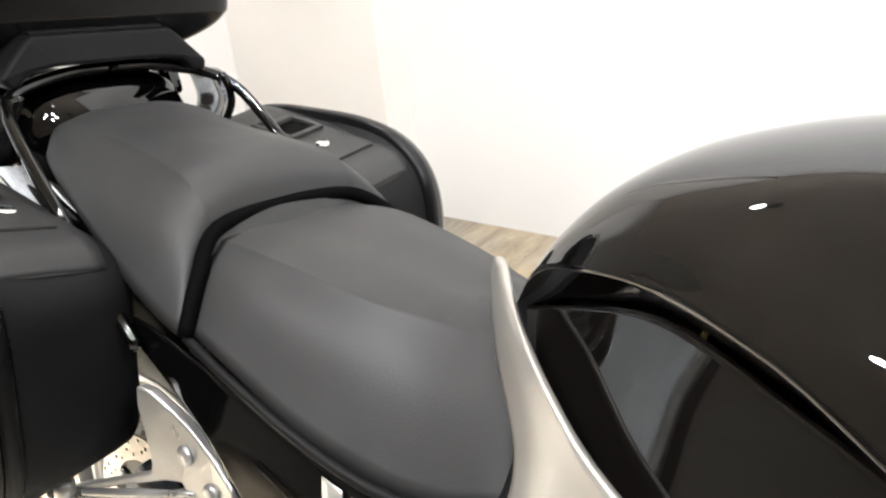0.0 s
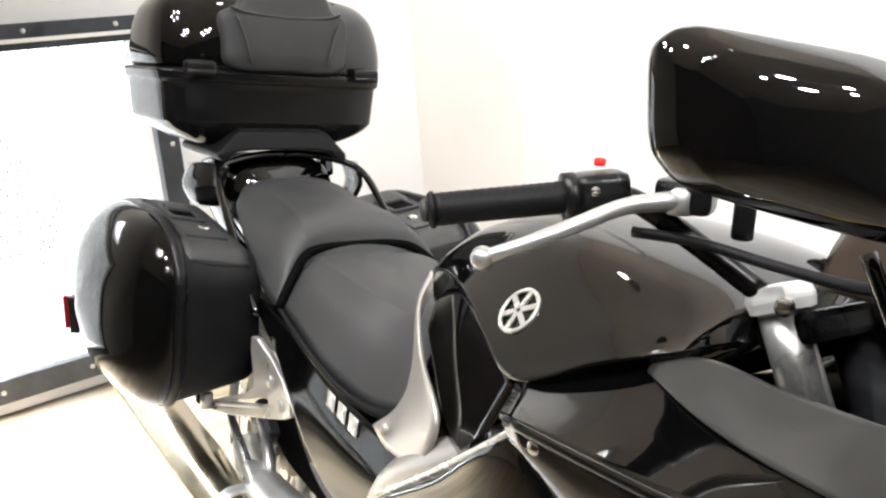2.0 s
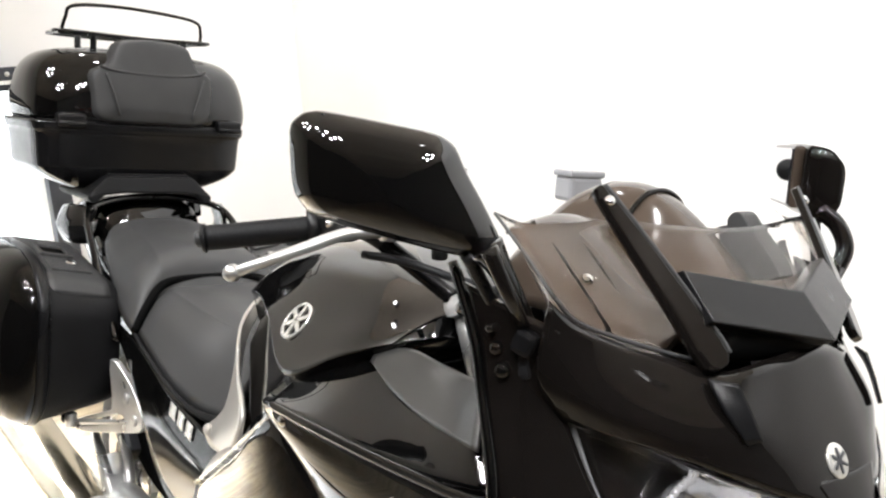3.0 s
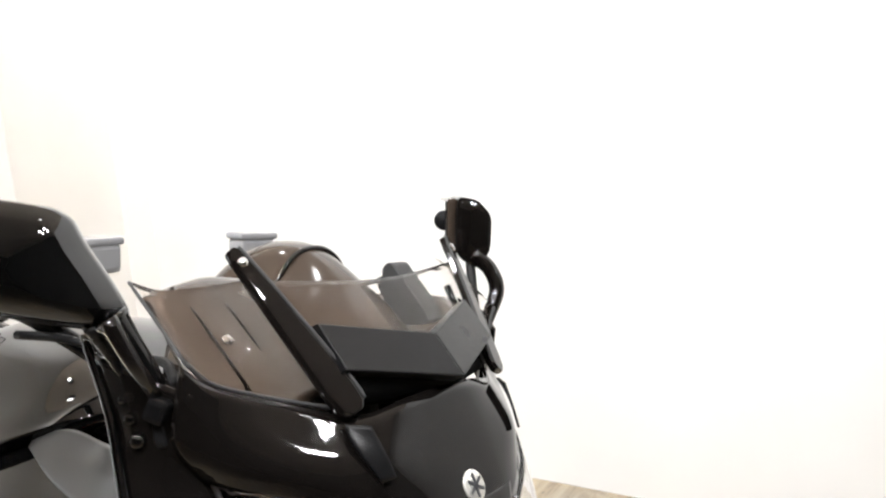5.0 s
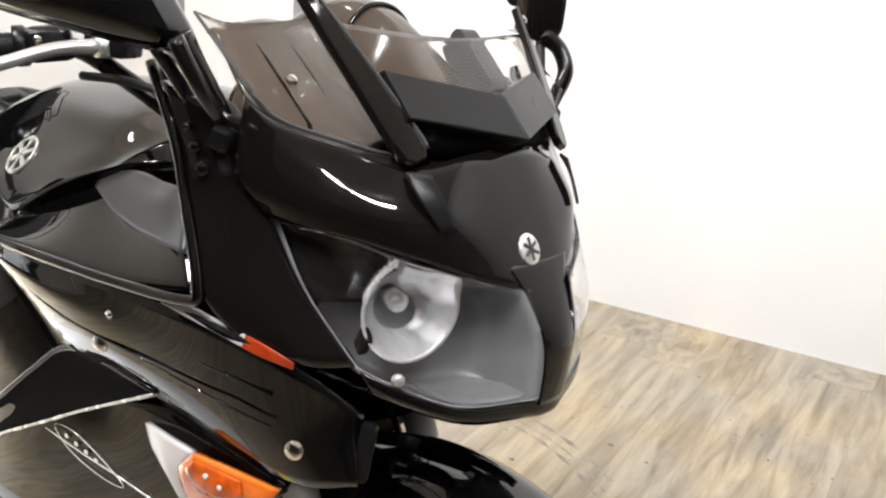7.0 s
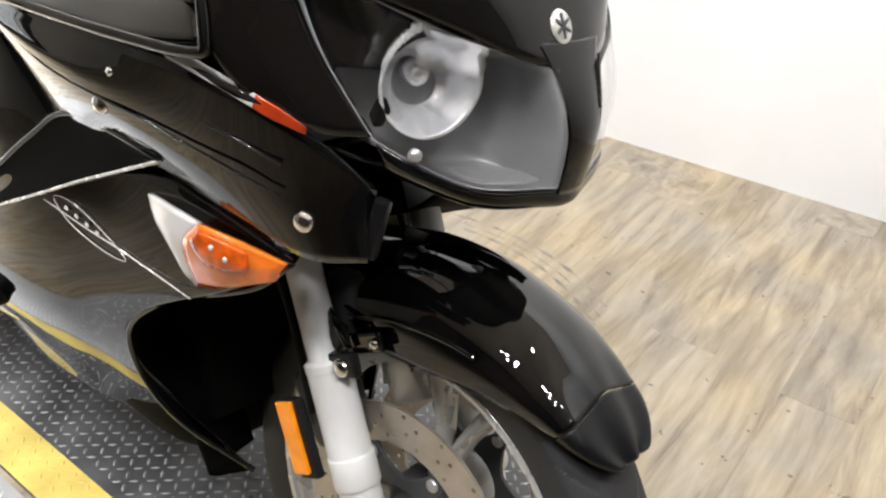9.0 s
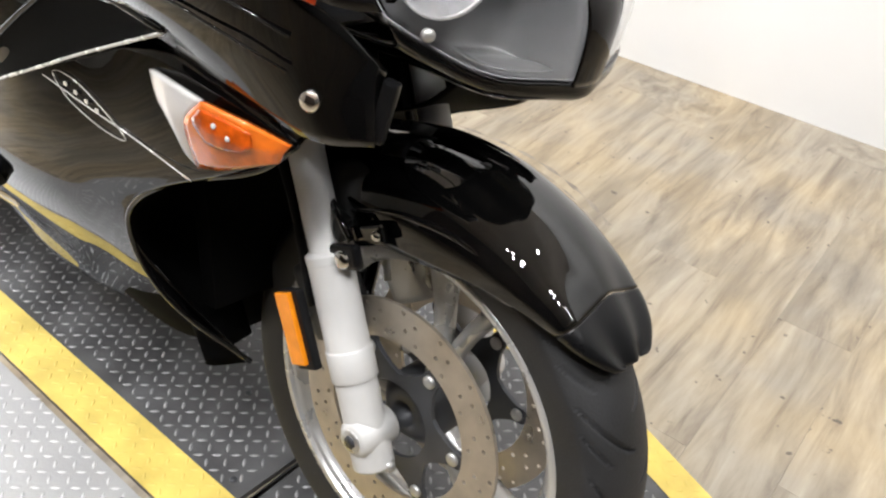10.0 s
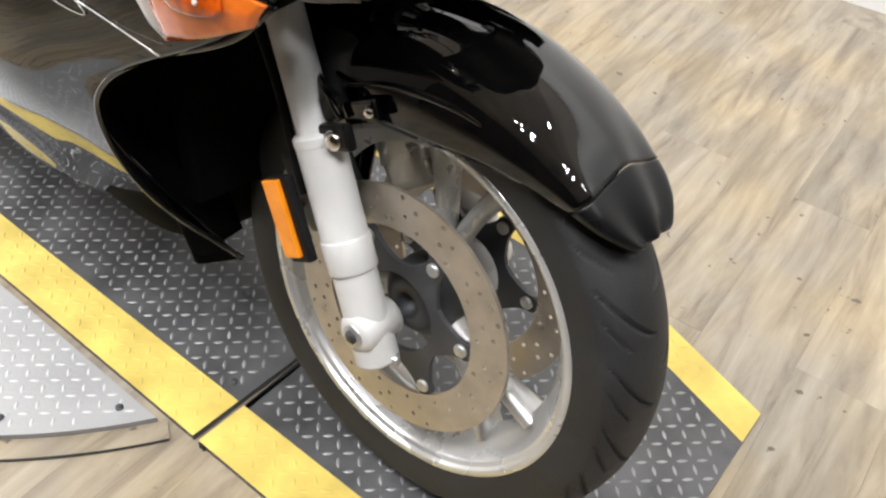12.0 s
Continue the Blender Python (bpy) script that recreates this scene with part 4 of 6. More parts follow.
        # cockpit side panel between tank and fairing
        ck = [[(-0.56, 0.235, 0.862), (-0.42, 0.2, 0.915), (-0.30, 0.195, 0.925), (-0.165, 0.25, 0.945)],
              [(-0.55, 0.252, 0.850), (-0.42, 0.235, 0.885), (-0.30, 0.235, 0.895), (-0.145, 0.264, 0.915)],
              [(-0.51, 0.299, 0.848), (-0.36, 0.297, 0.853), (-0.22, 0.29, 0.86), (-0.105, 0.28, 0.882)]]
        cp = part("cockpit_panel", net(ck, s), GLOSS, bike, "gloss black inner fairing panel", solid=0.004)
        part("cockpit_cover", net([[(-0.41, 0.198, 0.926), (-0.35, 0.194, 0.94), (-0.29, 0.196, 0.938), (-0.23, 0.215, 0.946), (-0.16, 0.25, 0.962)],
                                   [(-0.409, 0.205, 0.921), (-0.345, 0.213, 0.924), (-0.28, 0.223, 0.923), (-0.215, 0.24, 0.928), (-0.147, 0.264, 0.937)],
                                   [(-0.407, 0.212, 0.914), (-0.335, 0.232, 0.903), (-0.265, 0.25, 0.901), (-0.2, 0.264, 0.904), (-0.135, 0.277, 0.909)]], s), COVER, cp, "satin dark grey inner cover", solid=0.004)


smooth_parts()


# ---- screen, dash, mirrors
def screen_parts():
    half = [[(-0.084, 0.246, 1.058), (-0.076, 0.222, 1.036), (-0.045, 0.165, 1.016), (-0.013, 0.118, 1.004), (-0.004, 0.06, 1.05), (0.002, 0.0, 1.048)],
            [(-0.128, 0.245, 1.09), (-0.11, 0.222, 1.076), (-0.082, 0.182, 1.068), (-0.056, 0.142, 1.066), (-0.045, 0.07, 1.083), (-0.04, 0.0, 1.081)],
            [(-0.178, 0.237, 1.12), (-0.153, 0.222, 1.113), (-0.127, 0.195, 1.116), (-0.1, 0.165, 1.122), (-0.086, 0.08, 1.116), (-0.08, 0.0, 1.113)]]
    rows = [[(x, -w, z) for x, w, z in r] + [(x, w, z) for x, w, z in reversed(r[:-1])] for r in half]
    g = part("windscreen", net(rows), SMOKE, bike, "tinted plastic windscreen between black side strips", solid=0.002)
    g.visible_shadow = False
    # two flat faces that meet in a crease at the middle
    top, low = [(-0.047, 0.124, 1.083), (0.001, 0.0, 1.064)], [(-0.009, 0.124, 1.043), (0.039, 0.0, 1.024)]
    for s in (R, L):
        bm = bmesh.new()
        q = [(top[0][0], s * top[0][1], top[0][2]), top[1], low[1], (low[0][0], s * low[0][1], low[0][2])]
        front = [bm.verts.new(p) for p in q]
        rear = [bm.verts.new((x - 0.016, y, z - 0.008)) for x, y, z in q]
        bm.faces.new(front)
        bm.faces.new(rear[::-1])
        for i in range(4):
            bm.faces.new((front[i - 1], front[i], rear[i], rear[i - 1]))
        part("screen_base", bm, SATIN, g, "dark V-shaped panel at the foot of the screen", smooth=False, bevel=0.0015)
    # Black sheet for the shade in the gap under the V panel.
    und = [[(-0.025, -0.12, 1.042), (0.02, 0.0, 1.022), (-0.025, 0.12, 1.042)], [(-0.025, -0.13, 1.005), (-0.005, 0.0, 1.0), (-0.025, 0.13, 1.005)], [(-0.1, -0.14, 1.0), (-0.1, 0.0, 0.99), (-0.1, 0.14, 1.0)]]
    part("screen_tray", net(und), VOID, g, solid=0.004)
    for s in (R, L):
        c0, c1 = Vector((-0.117, 0.1715, 1.149)), Vector((-0.001, 0.121, 1.002))
        d = (c1 - c0).normalized()
        up = Vector((0.62, 0.35, 0.7))
        up = (up - d * up.dot(d)).normalized()
        wide = up.cross(d).normalized()
        if wide.y < 0:
            wide = -wide
        rows, inner = [], []
        for f, w in ((0.0, 0.0045), (0.012, 0.007), (0.06, 0.0085), (0.3, 0.0115), (0.6, 0.0145), (0.88, 0.017), (0.965, 0.0155), (1.0, 0.0085)):
            c = c0 + (c1 - c0) * f + up * (0.004 + 0.006 * f * (1 - f))
            rows.append([c + wide * u + up * h for u, h in ((-w, -0.006), (-w, 0.0015), (-w + 0.003, 0.004), (w - 0.004, 0.004), (w, 0.0), (w, -0.006))])
            inner.append(c - wide * (w - 0.0005) + up * 0.003)
        rows = [[Vector((p.x, s * p.y, p.z)) for p in r] for r in rows]
        bm = grid_bm(rows, False, True)
        bm.verts.ensure_lookup_table()
        bm.faces.new([bm.verts[j] for j in range(6)])
        bm.faces.new([bm.verts[42 + j] for j in range(6)])
        st = part("screen_strip", bm, TINT, g, "black strip on the screen edge", smooth=False, bevel=0.0012)
        # Grey tube paints the light that falls on the strip's inner bevel.
        part("strip_edge", tube([(p.x, s * p.y, p.z) for p in inner[1:-1]], 0.0018, 3, 8), GREYP, st, "grey tube for the lit bevel of the strip")
        # Small chrome disc near the top of the strip.
        b = c0 + (c1 - c0) * 0.09 + up * 0.008
        part("strip_bolt", disc_bm(0.0055, 0.003, aim(b.x, s * b.y, b.z, (up.x, s * up.y, up.z)), 14, 0.002), CHROME, st)
        part("screen_edge", tube([(x, s * w, z) for x, w, z in half[0][:4]], 0.0022, 5, 6), GREYP, g, "pale edge of the screen")
        if s == R:
            part("screen_edge", tube([(x, s * w, z) for x, w, z in ((-0.178, 0.238, 1.12), (-0.128, 0.246, 1.092), (-0.084, 0.247, 1.058))], 0.0016, 5, 6), GREYP, g)
        k = 1.0 if s == R else 0.9
        part("cowl_flash", net([[(0.0, 0.137 * k, 0.996), (0.019, 0.121 * k, 0.995)], [(0.016, 0.138 * k, 0.976), (0.034, 0.116 * k, 0.969)], [(0.037, 0.125 * k, 0.946), (0.043, 0.113 * k, 0.95)]], s), SATIN, g, "satin black wedge under the strip", solid=0.003)
    z0 = -0.015
    dash = part("dash_hood", half_loft([(-0.33, [(0, 1.085 + z0), (0.046, 1.08 + z0), (0.08, 1.05 + z0), (0.092, 1.0)]), (-0.27, [(0, 1.148 + z0), (0.04, 1.138 + z0), (0.075, 1.095 + z0), (0.092, 1.0)]),
                                        (-0.2, [(0, 1.163 + z0), (0.036, 1.15 + z0), (0.069, 1.1 + z0), (0.09, 1.0)]), (-0.13, [(0, 1.13 + z0), (0.032, 1.12 + z0), (0.09, 1.075 + z0), (0.09, 1.0)]),
                                        (-0.07, [(0, 1.065 + z0), (0.036, 1.06 + z0), (0.075, 1.04 + z0), (0.09, 1.0)])]), BROWN, bike, "smooth brown-black instrument hood")
    for x, k in ((-0.236, 0.0), (-0.175, -0.002)):
        part("hood_seam", tube([(x, -0.0715, 1.098 + z0 + k), (x, -0.0375, 1.1465 + z0 + k), (x, 0.0, 1.1595 + z0 + k), (x, 0.0375, 1.1465 + z0 + k), (x, 0.0715, 1.098 + z0 + k)], 0.003, 6, 8), TINT, dash)
    for s in (R, L):
        low = 0.0 if s < 0 else 0.04
        part("dash_shelf", net([[(x, w, z - low * (z > 1.05)) for x, w, z in row] for row in [[(-0.215, 0.08, 1.1), (-0.19, 0.16, 1.112), (-0.168, 0.232, 1.104)], [(-0.185, 0.08, 1.108), (-0.165, 0.16, 1.113), (-0.15, 0.234, 1.1)],
                                [(-0.12, 0.08, 1.06), (-0.105, 0.16, 1.06), (-0.115, 0.238, 1.066)], [(-0.065, 0.08, 1.012), (-0.05, 0.16, 1.006), (-0.082, 0.236, 1.03)]]], s), BROWN, dash, solid=0.004)
        for w, r in ((0.2, 0.0035), (0.158, 0.0025)):
            if s > 0:
                break
            part("dash_rib", tube([(-0.166, s * w, 1.112), (-0.13, s * (w - 0.004), 1.083), (-0.07, s * (w - 0.012), 1.024)], r, 4, 8), TINT, dash)
        part("dash_bolt", disc_bm(0.006, 0.004, aim(-0.108, s * 0.182, 1.066 - low, (0.7, s * 0.2, 0.6)), 12, 0.002), CHROME, dash)
    for outline, w in ((POD_A, 0.085), (POD_B, 0.1)):
        part("dash_pod", plate([rounded(outline, 3)], 0.03, lambda u, v, h: (u, w + h, v)), GREYP, dash, "grey plastic pod beside the instrument hood", smooth=False, bevel=0.004)


POD_A = [(-0.130, 1.123), (-0.112, 1.105), (-0.072, 1.059), (-0.125, 1.053), (-0.142, 1.099), (-0.143, 1.116)]
POD_B = [(-0.165, 1.101), (-0.147, 1.104), (-0.128, 1.087), (-0.113, 1.058), (-0.139, 1.059), (-0.164, 1.091)]
screen_parts()


def mirror(s):
    """A faceted shell: flat front, bevelled top and end, glass at the back."""
    outer = [(0.417, 1.134), (0.421, 1.19), (0.412, 1.201), (0.4, 1.204), (0.322, 1.191), (0.309, 1.181), (0.301, 1.16), (0.286, 1.13), (0.272, 1.098), (0.28, 1.082), (0.322, 1.09), (0.385, 1.107), (0.405, 1.115)]
    cw, cz = 0.35, 1.135
    loop = corner_loop([(0, w, z) for w, z in outer], 0.3, 3)
    rings = []
    for kw, kz, h in ((0.93, 0.93, -0.03), (0.985, 0.985, -0.026), (1.0, 1.0, -0.02), (1.0, 1.0, -0.006), (0.975, 0.975, -0.001), (0.8, 0.8, 0.0135), (0.77, 0.77, 0.0155), (0.45, 0.45, 0.0225), (0.1, 0.1, 0.0255)):
        ring = []
        for p in loop:
            w, z = cw + (p.y - cw) * kw, cz + (p.z - cz) * kz
            ring.append((-0.172 - 0.8 * (w - 0.33) + 0.78 * h, s * (w + 0.62 * h), z))
        rings.append(ring)
    ob = part("mirror", stack(rings, 1), GLOSS, bike, "gloss black rear-view mirror on a stalk")
    face = [(x - 0.002, y, z) for x, y, z in rings[0]]
    c = s * cw
    bm = bmesh.new()
    bm.faces.new([bm.verts.new((p[0], c + (p[1] - c) * 0.94, cz + (p[2] - cz) * 0.94)) for p in face])
    part("mirror_glass", bm, MIRROR, ob, "mirror glass", smooth=False)
    part("stalk", tube([(-0.128, s * 0.29, 1.098), (-0.122, s * 0.277, 1.078), (-0.115, s * 0.262, 1.05), (-0.112, s * 0.247, 1.02)], [0.016, 0.011, 0.0095, 0.0095], 5, 12), GLOSS, ob)
    part("stalk_arm", tube([(-0.142, s * 0.3, 1.09), (-0.142, s * 0.279, 1.062), (-0.135, s * 0.264, 1.035), (-0.125, s * 0.254, 1.005)], 0.0065, 5, 10), SATIN, ob)
    part("stalk_cover", tube([(-0.108, s * 0.305, 1.1), (-0.098, s * 0.288, 1.062), (-0.104, s * 0.262, 1.03)], [0.008, 0.007, 0.006], 5, 10), TINT, ob)
    ft = part("mirror_foot", box((0.036, 0.02, 0.05), pose(-0.118, s * 0.258, 1.005, 0, -12, s * -20), 0.006), MATTE, ob, "black mirror foot", smooth=False)
    part("foot_cap", box((0.02, 0.02, 0.022), pose(-0.1, s * 0.262, 1.018, 0, 20, s * -30), 0.005), SATIN, ft, smooth=False)
    for x, w, z, r in ((-0.125, 0.272, 1.008, 0.006), (-0.116, 0.271, 0.99, 0.007), (-0.13, 0.276, 1.025, 0.004)):
        part("foot_bolt", disc_bm(r, 0.006, aim(x, s * w, z, (0.5, s, 0.1)), 12, 0.002), GLOSS, ft)


mirror(R)


def left_mirror():
    """The far mirror is folded so that its end points at the nose."""
    ax, wd = Vector((-0.65, 0.76, 0.0)), Vector((0.76, 0.65, 0.0))
    c0 = Vector((-0.128, 0.262, 1.158))
    loop = corner_loop([(0, -0.026, 0.046), (0, 0.004, 0.042), (0, 0.024, 0.02), (0, 0.022, -0.036), (0, -0.012, -0.046), (0, -0.026, -0.03)], 0.28, 3)
    rings = []
    for f, k in ((-0.004, 0.7), (0.0, 0.93), (0.008, 1.0), (0.09, 1.05), (0.15, 1.0), (0.165, 0.8)):
        rings.append([tuple(c0 + ax * f + wd * (p.y * k) + Vector((0, 0, p.z * k))) for p in loop])
    ob = part("mirror", stack(rings, 3), TINT, bike, "gloss black rear-view mirror on a stalk")
    m = Matrix.Translation(c0) @ Matrix((wd, ax, Vector((0, 0, 1)))).transposed().to_4x4()
    part("mirror_bezel", box((0.014, 0.14, 0.08), m @ pose(-0.03, 0.082, 0.004), 0.005), BROWN, ob, "brown-black bezel of the mirror glass", smooth=False)
    part("mirror_glass", box((0.002, 0.13, 0.07), m @ pose(-0.0385, 0.082, 0.004)), MIRROR, ob, "mirror glass", smooth=False)
    part("bezel_cap", disc_bm(0.014, 0.01, m @ pose(-0.04, 0.03, 0.012, 90, 0, 0), 18, 0.003), MATTE, ob)
    arm = [(-0.132, 0.264, 1.124), (-0.112, 0.275, 1.106), (-0.098, 0.274, 1.078), (-0.1, 0.259, 1.046), (-0.106, 0.25, 1.02)]
    part("stalk", tube(arm, [0.012, 0.011, 0.011, 0.01, 0.01], 5, 10), TINT, ob)
    part("stalk_arm", tube([(-0.14, 0.27, 1.115), (-0.13, 0.262, 1.08), (-0.118, 0.252, 1.03)], 0.007, 5, 10), SATIN, ob)
    ft = part("mirror_foot", box((0.036, 0.02, 0.05), pose(-0.112, 0.252, 1.008, 0, -12, -20), 0.006), MATTE, ob, "black mirror foot", smooth=False)
    part("foot_bolt", disc_bm(0.006, 0.006, aim(-0.1, 0.262, 1.01, (0.5, 1, 0.1)), 12, 0.002), GLOSS, ft)


left_mirror()


# ---- tank, seat, tail
def tank_and_seat():
    def creased(sections):
        out = []
        for x, p in sections:
            a, c, b = Vector(p[2]), Vector(p[3]), Vector(p[4])
            out.append((x, [*p[:3], tuple(c + (a - c) * 0.2), tuple(c + (a + b - 2 * c) * 0.03), tuple(c + (b - c) * 0.2), p[4]]))
        return out

    tank = part("fuel_tank", half_loft(creased([(-0.955, [(0, 0.857), (0.04, 0.855), (0.066, 0.847), (0.09, 0.834), (0.07, 0.80)]),
                                                (-0.915, [(0, 0.92), (0.052, 0.914), (0.09, 0.902), (0.12, 0.884), (0.095, 0.845)]),
                                                (-0.86, [(0, 0.963), (0.076, 0.955), (0.124, 0.932), (0.152, 0.907), (0.118, 0.87)]),
                                                (-0.79, [(0, 0.992), (0.085, 0.98), (0.138, 0.947), (0.17, 0.912), (0.13, 0.876)]),
                                                (-0.70, [(0, 1.012), (0.105, 0.995), (0.166, 0.942), (0.201, 0.899), (0.165, 0.862)]),
                                                (-0.57, [(0, 1.018), (0.12, 0.997), (0.20, 0.925), (0.245, 0.86), (0.20, 0.83)]),
                                                (-0.45, [(0, 1.01), (0.12, 0.99), (0.19, 0.95), (0.232, 0.912), (0.19, 0.88)]),
                                                (-0.37, [(0, 0.985), (0.10, 0.975), (0.16, 0.96), (0.20, 0.945), (0.16, 0.91)])])), GLOSS, bike, "gloss black fuel tank with a round silver emblem")
    for s in (R, L):
        # emblem: ring, hub and six short arms
        nrm = Vector((-0.06, s * 0.78, 0.62)).normalized()
        m = aim(-0.609, s * 0.2015, 0.917, nrm)
        ring = [[m @ Vector(((r) * math.cos(k * math.tau / 48), r * math.sin(k * math.tau / 48), z)) for r, z in ((0.029, 0.0), (0.029, 0.003), (0.0245, 0.003), (0.0245, 0.0))] for k in range(48)]
        em = part("emblem", grid_bm(ring, True, True), BADGE, tank, "round silver emblem")
        for k in range(6):
            part("emblem_arm", box((0.0225, 0.0068, 0.003), m @ pose(0, 0, 0.0015, 0, 0, 30 + 60 * k) @ pose(0.0135, 0, 0)), BADGE, em, smooth=False)
        knee = [[(-0.94, 0.09, 0.838), (-0.80, 0.142, 0.884), (-0.68, 0.188, 0.868), (-0.575, 0.23, 0.846)],
                [(-0.932, 0.101, 0.826), (-0.81, 0.148, 0.848), (-0.70, 0.192, 0.825), (-0.597, 0.232, 0.806)],
                [(-0.922, 0.112, 0.813), (-0.82, 0.154, 0.808), (-0.72, 0.197, 0.778), (-0.62, 0.234, 0.764)],
                [(-0.912, 0.122, 0.80), (-0.832, 0.16, 0.765), (-0.74, 0.201, 0.728), (-0.64, 0.234, 0.72)]]
        part("knee_panel", net(knee, s), TINT, tank, "dark gloss knee panel", solid=0.004)
        # silver frame cover round the seat nose
        trim = [[(-1.0, 0.06, 0.846), (-0.955, 0.112, 0.80), (-0.908, 0.148, 0.735), (-0.905, 0.174, 0.688), (-0.945, 0.19, 0.648)],
                [(-0.985, 0.075, 0.866), (-0.928, 0.132, 0.835), (-0.872, 0.17, 0.765), (-0.852, 0.195, 0.70), (-0.87, 0.207, 0.645)],
                [(-0.972, 0.08, 0.868), (-0.908, 0.143, 0.838), (-0.83, 0.184, 0.79), (-0.735, 0.217, 0.742), (-0.76, 0.222, 0.665)]]
        tr = part("frame_cover", net(trim, s), SILVER, bike, "silver painted frame cover beside the seat", solid=0.006)
        part("cover_bolt", disc_bm(0.01, 0.006, aim(-0.875, s * 0.212, 0.675, (0, s, 0.3)), 14, 0.003), SILVER, tr)
        part("frame_beam", tube([(-0.50, s * 0.16, 0.80), (-0.70, s * 0.19, 0.70), (-0.86, s * 0.19, 0.58), (-0.95, s * 0.17, 0.40)], [0.03, 0.035, 0.04, 0.045], 5, 14), SILVER, bike, "silver aluminium frame beam")
        side = [[(-1.50, 0.172, 0.722), (-1.33, 0.182, 0.712), (-1.13, 0.182, 0.662), (-0.97, 0.182, 0.64), (-0.84, 0.19, 0.635)],
                [(-1.47, 0.18, 0.71), (-1.31, 0.19, 0.67), (-1.15, 0.193, 0.605), (-0.99, 0.197, 0.58), (-0.83, 0.206, 0.60)],
                [(-1.44, 0.182, 0.7), (-1.29, 0.195, 0.635), (-1.18, 0.199, 0.53), (-1.06, 0.204, 0.478), (-0.9, 0.212, 0.5)]]
        sc = part("side_cover", net(side, s), LID, bike, "gloss black side cover with silver bars", solid=0.004)
        def on_cover(x, f):
            out = []
            for row in side[:2]:
                i = max(j for j in range(len(row) - 1) if row[j][0] <= x or j == 0)
                a, b = Vector(row[i]), Vector(row[i + 1])
                out.append(a + (b - a) * ((x - a.x) / (b.x - a.x)))
            p = out[0] + (out[1] - out[0]) * f
            return (p.x, p.y + 0.0055, p.z)

        for k in range(3):
            x0 = -1.105 + 0.04 * k
            part("cover_bar", net([[on_cover(x0 + 0.012 * f, f) for f in (0.12, 0.32, 0.52)], [on_cover(x0 + 0.028 + 0.012 * f, f) for f in (0.12, 0.32, 0.52)]], s, 3, 3), BADGE, sc, "silver letter bar", solid=0.001)
        part("cover_fold", tube([(-1.20, s * 0.197, 0.63), (-1.08, s * 0.1995, 0.595), (-0.92, s * 0.2045, 0.585)], 0.0015, 5, 6), GLOSS, sc)
        # Dark disc on the panel gives the shade of a hole.
        part("cover_hole", disc_bm(0.011, 0.004, aim(-0.885, s * 0.2035, 0.585, (0, s, 0)), 16), IRON, sc)
    def crisp(sections):
        out = []
        for x, p, *bow in sections:
            a, c, b = Vector(p[1]), Vector(p[2]), Vector(p[3])
            out.append((x, [p[0], p[1], tuple(c + (a - c) * 0.14), tuple(c + (a + b - 2 * c) * 0.01), tuple(c + (b - c) * 0.14), *p[3:]], *bow))
        return out

    seat = part("rider_seat", half_loft(crisp([(-1.375, [(0, 0.812), (0.05, 0.814), (0.1, 0.813), (0.142, 0.788), (0.183, 0.738)], 0.062), (-1.28, [(0, 0.815), (0.055, 0.818), (0.11, 0.815), (0.15, 0.783), (0.188, 0.722)], 0.03),
                                         (-1.14, [(0, 0.803), (0.05, 0.805), (0.098, 0.798), (0.143, 0.752), (0.184, 0.68)]), (-1.05, [(0, 0.797), (0.035, 0.797), (0.075, 0.785), (0.125, 0.735), (0.174, 0.658)]),
                                         (-0.99, [(0, 0.805), (0.032, 0.803), (0.068, 0.785), (0.116, 0.735), (0.164, 0.655)]), (-0.945, [(0, 0.818), (0.028, 0.815), (0.062, 0.794), (0.105, 0.742), (0.15, 0.668)], 0.01),
                                         (-0.925, [(0, 0.80), (0.02, 0.80), (0.05, 0.778), (0.09, 0.735), (0.132, 0.678)], 0.01)])), VINYL, bike, "dark grey vinyl rider seat")
    for s in (R, L):
        part("seat_welt", tube([(-1.315, s * 0.187, 0.732), (-1.25, s * 0.19, 0.712), (-1.14, s * 0.187, 0.676), (-1.05, s * 0.177, 0.654), (-0.975, s * 0.164, 0.652), (-0.925, s * 0.15, 0.668), (-0.915, s * 0.13, 0.705), (-0.925, s * 0.095, 0.758), (-0.955, s * 0.06, 0.812)], [0.0055, 0.0055, 0.006, 0.0065, 0.0085, 0.0105, 0.0105, 0.009, 0.006], 6, 10), MATTE, seat)
    pil = part("pillion_seat", half_loft(crisp([(-1.388, [(0, 0.83), (0.06, 0.83), (0.105, 0.826), (0.15, 0.79), (0.19, 0.735)], 0.075), (-1.398, [(0, 0.862), (0.06, 0.862), (0.112, 0.855), (0.158, 0.806), (0.195, 0.737)], 0.075),
                                          (-1.425, [(0, 0.885), (0.06, 0.884), (0.108, 0.876), (0.158, 0.828), (0.192, 0.75)], 0.05), (-1.47, [(0, 0.895), (0.055, 0.894), (0.1, 0.885), (0.15, 0.842), (0.182, 0.772)], 0.02),
                                          (-1.55, [(0, 0.903), (0.05, 0.902), (0.09, 0.894), (0.14, 0.858), (0.166, 0.81)]),
                                          (-1.63, [(0, 0.912), (0.05, 0.911), (0.09, 0.903), (0.13, 0.88), (0.152, 0.842)]), (-1.70, [(0, 0.921), (0.045, 0.92), (0.08, 0.914), (0.115, 0.90), (0.132, 0.868)]),
                                          (-1.738, [(0, 0.905), (0.03, 0.905), (0.06, 0.9), (0.09, 0.89), (0.1, 0.868)])])), VINYL, bike, "dark grey vinyl pillion seat")
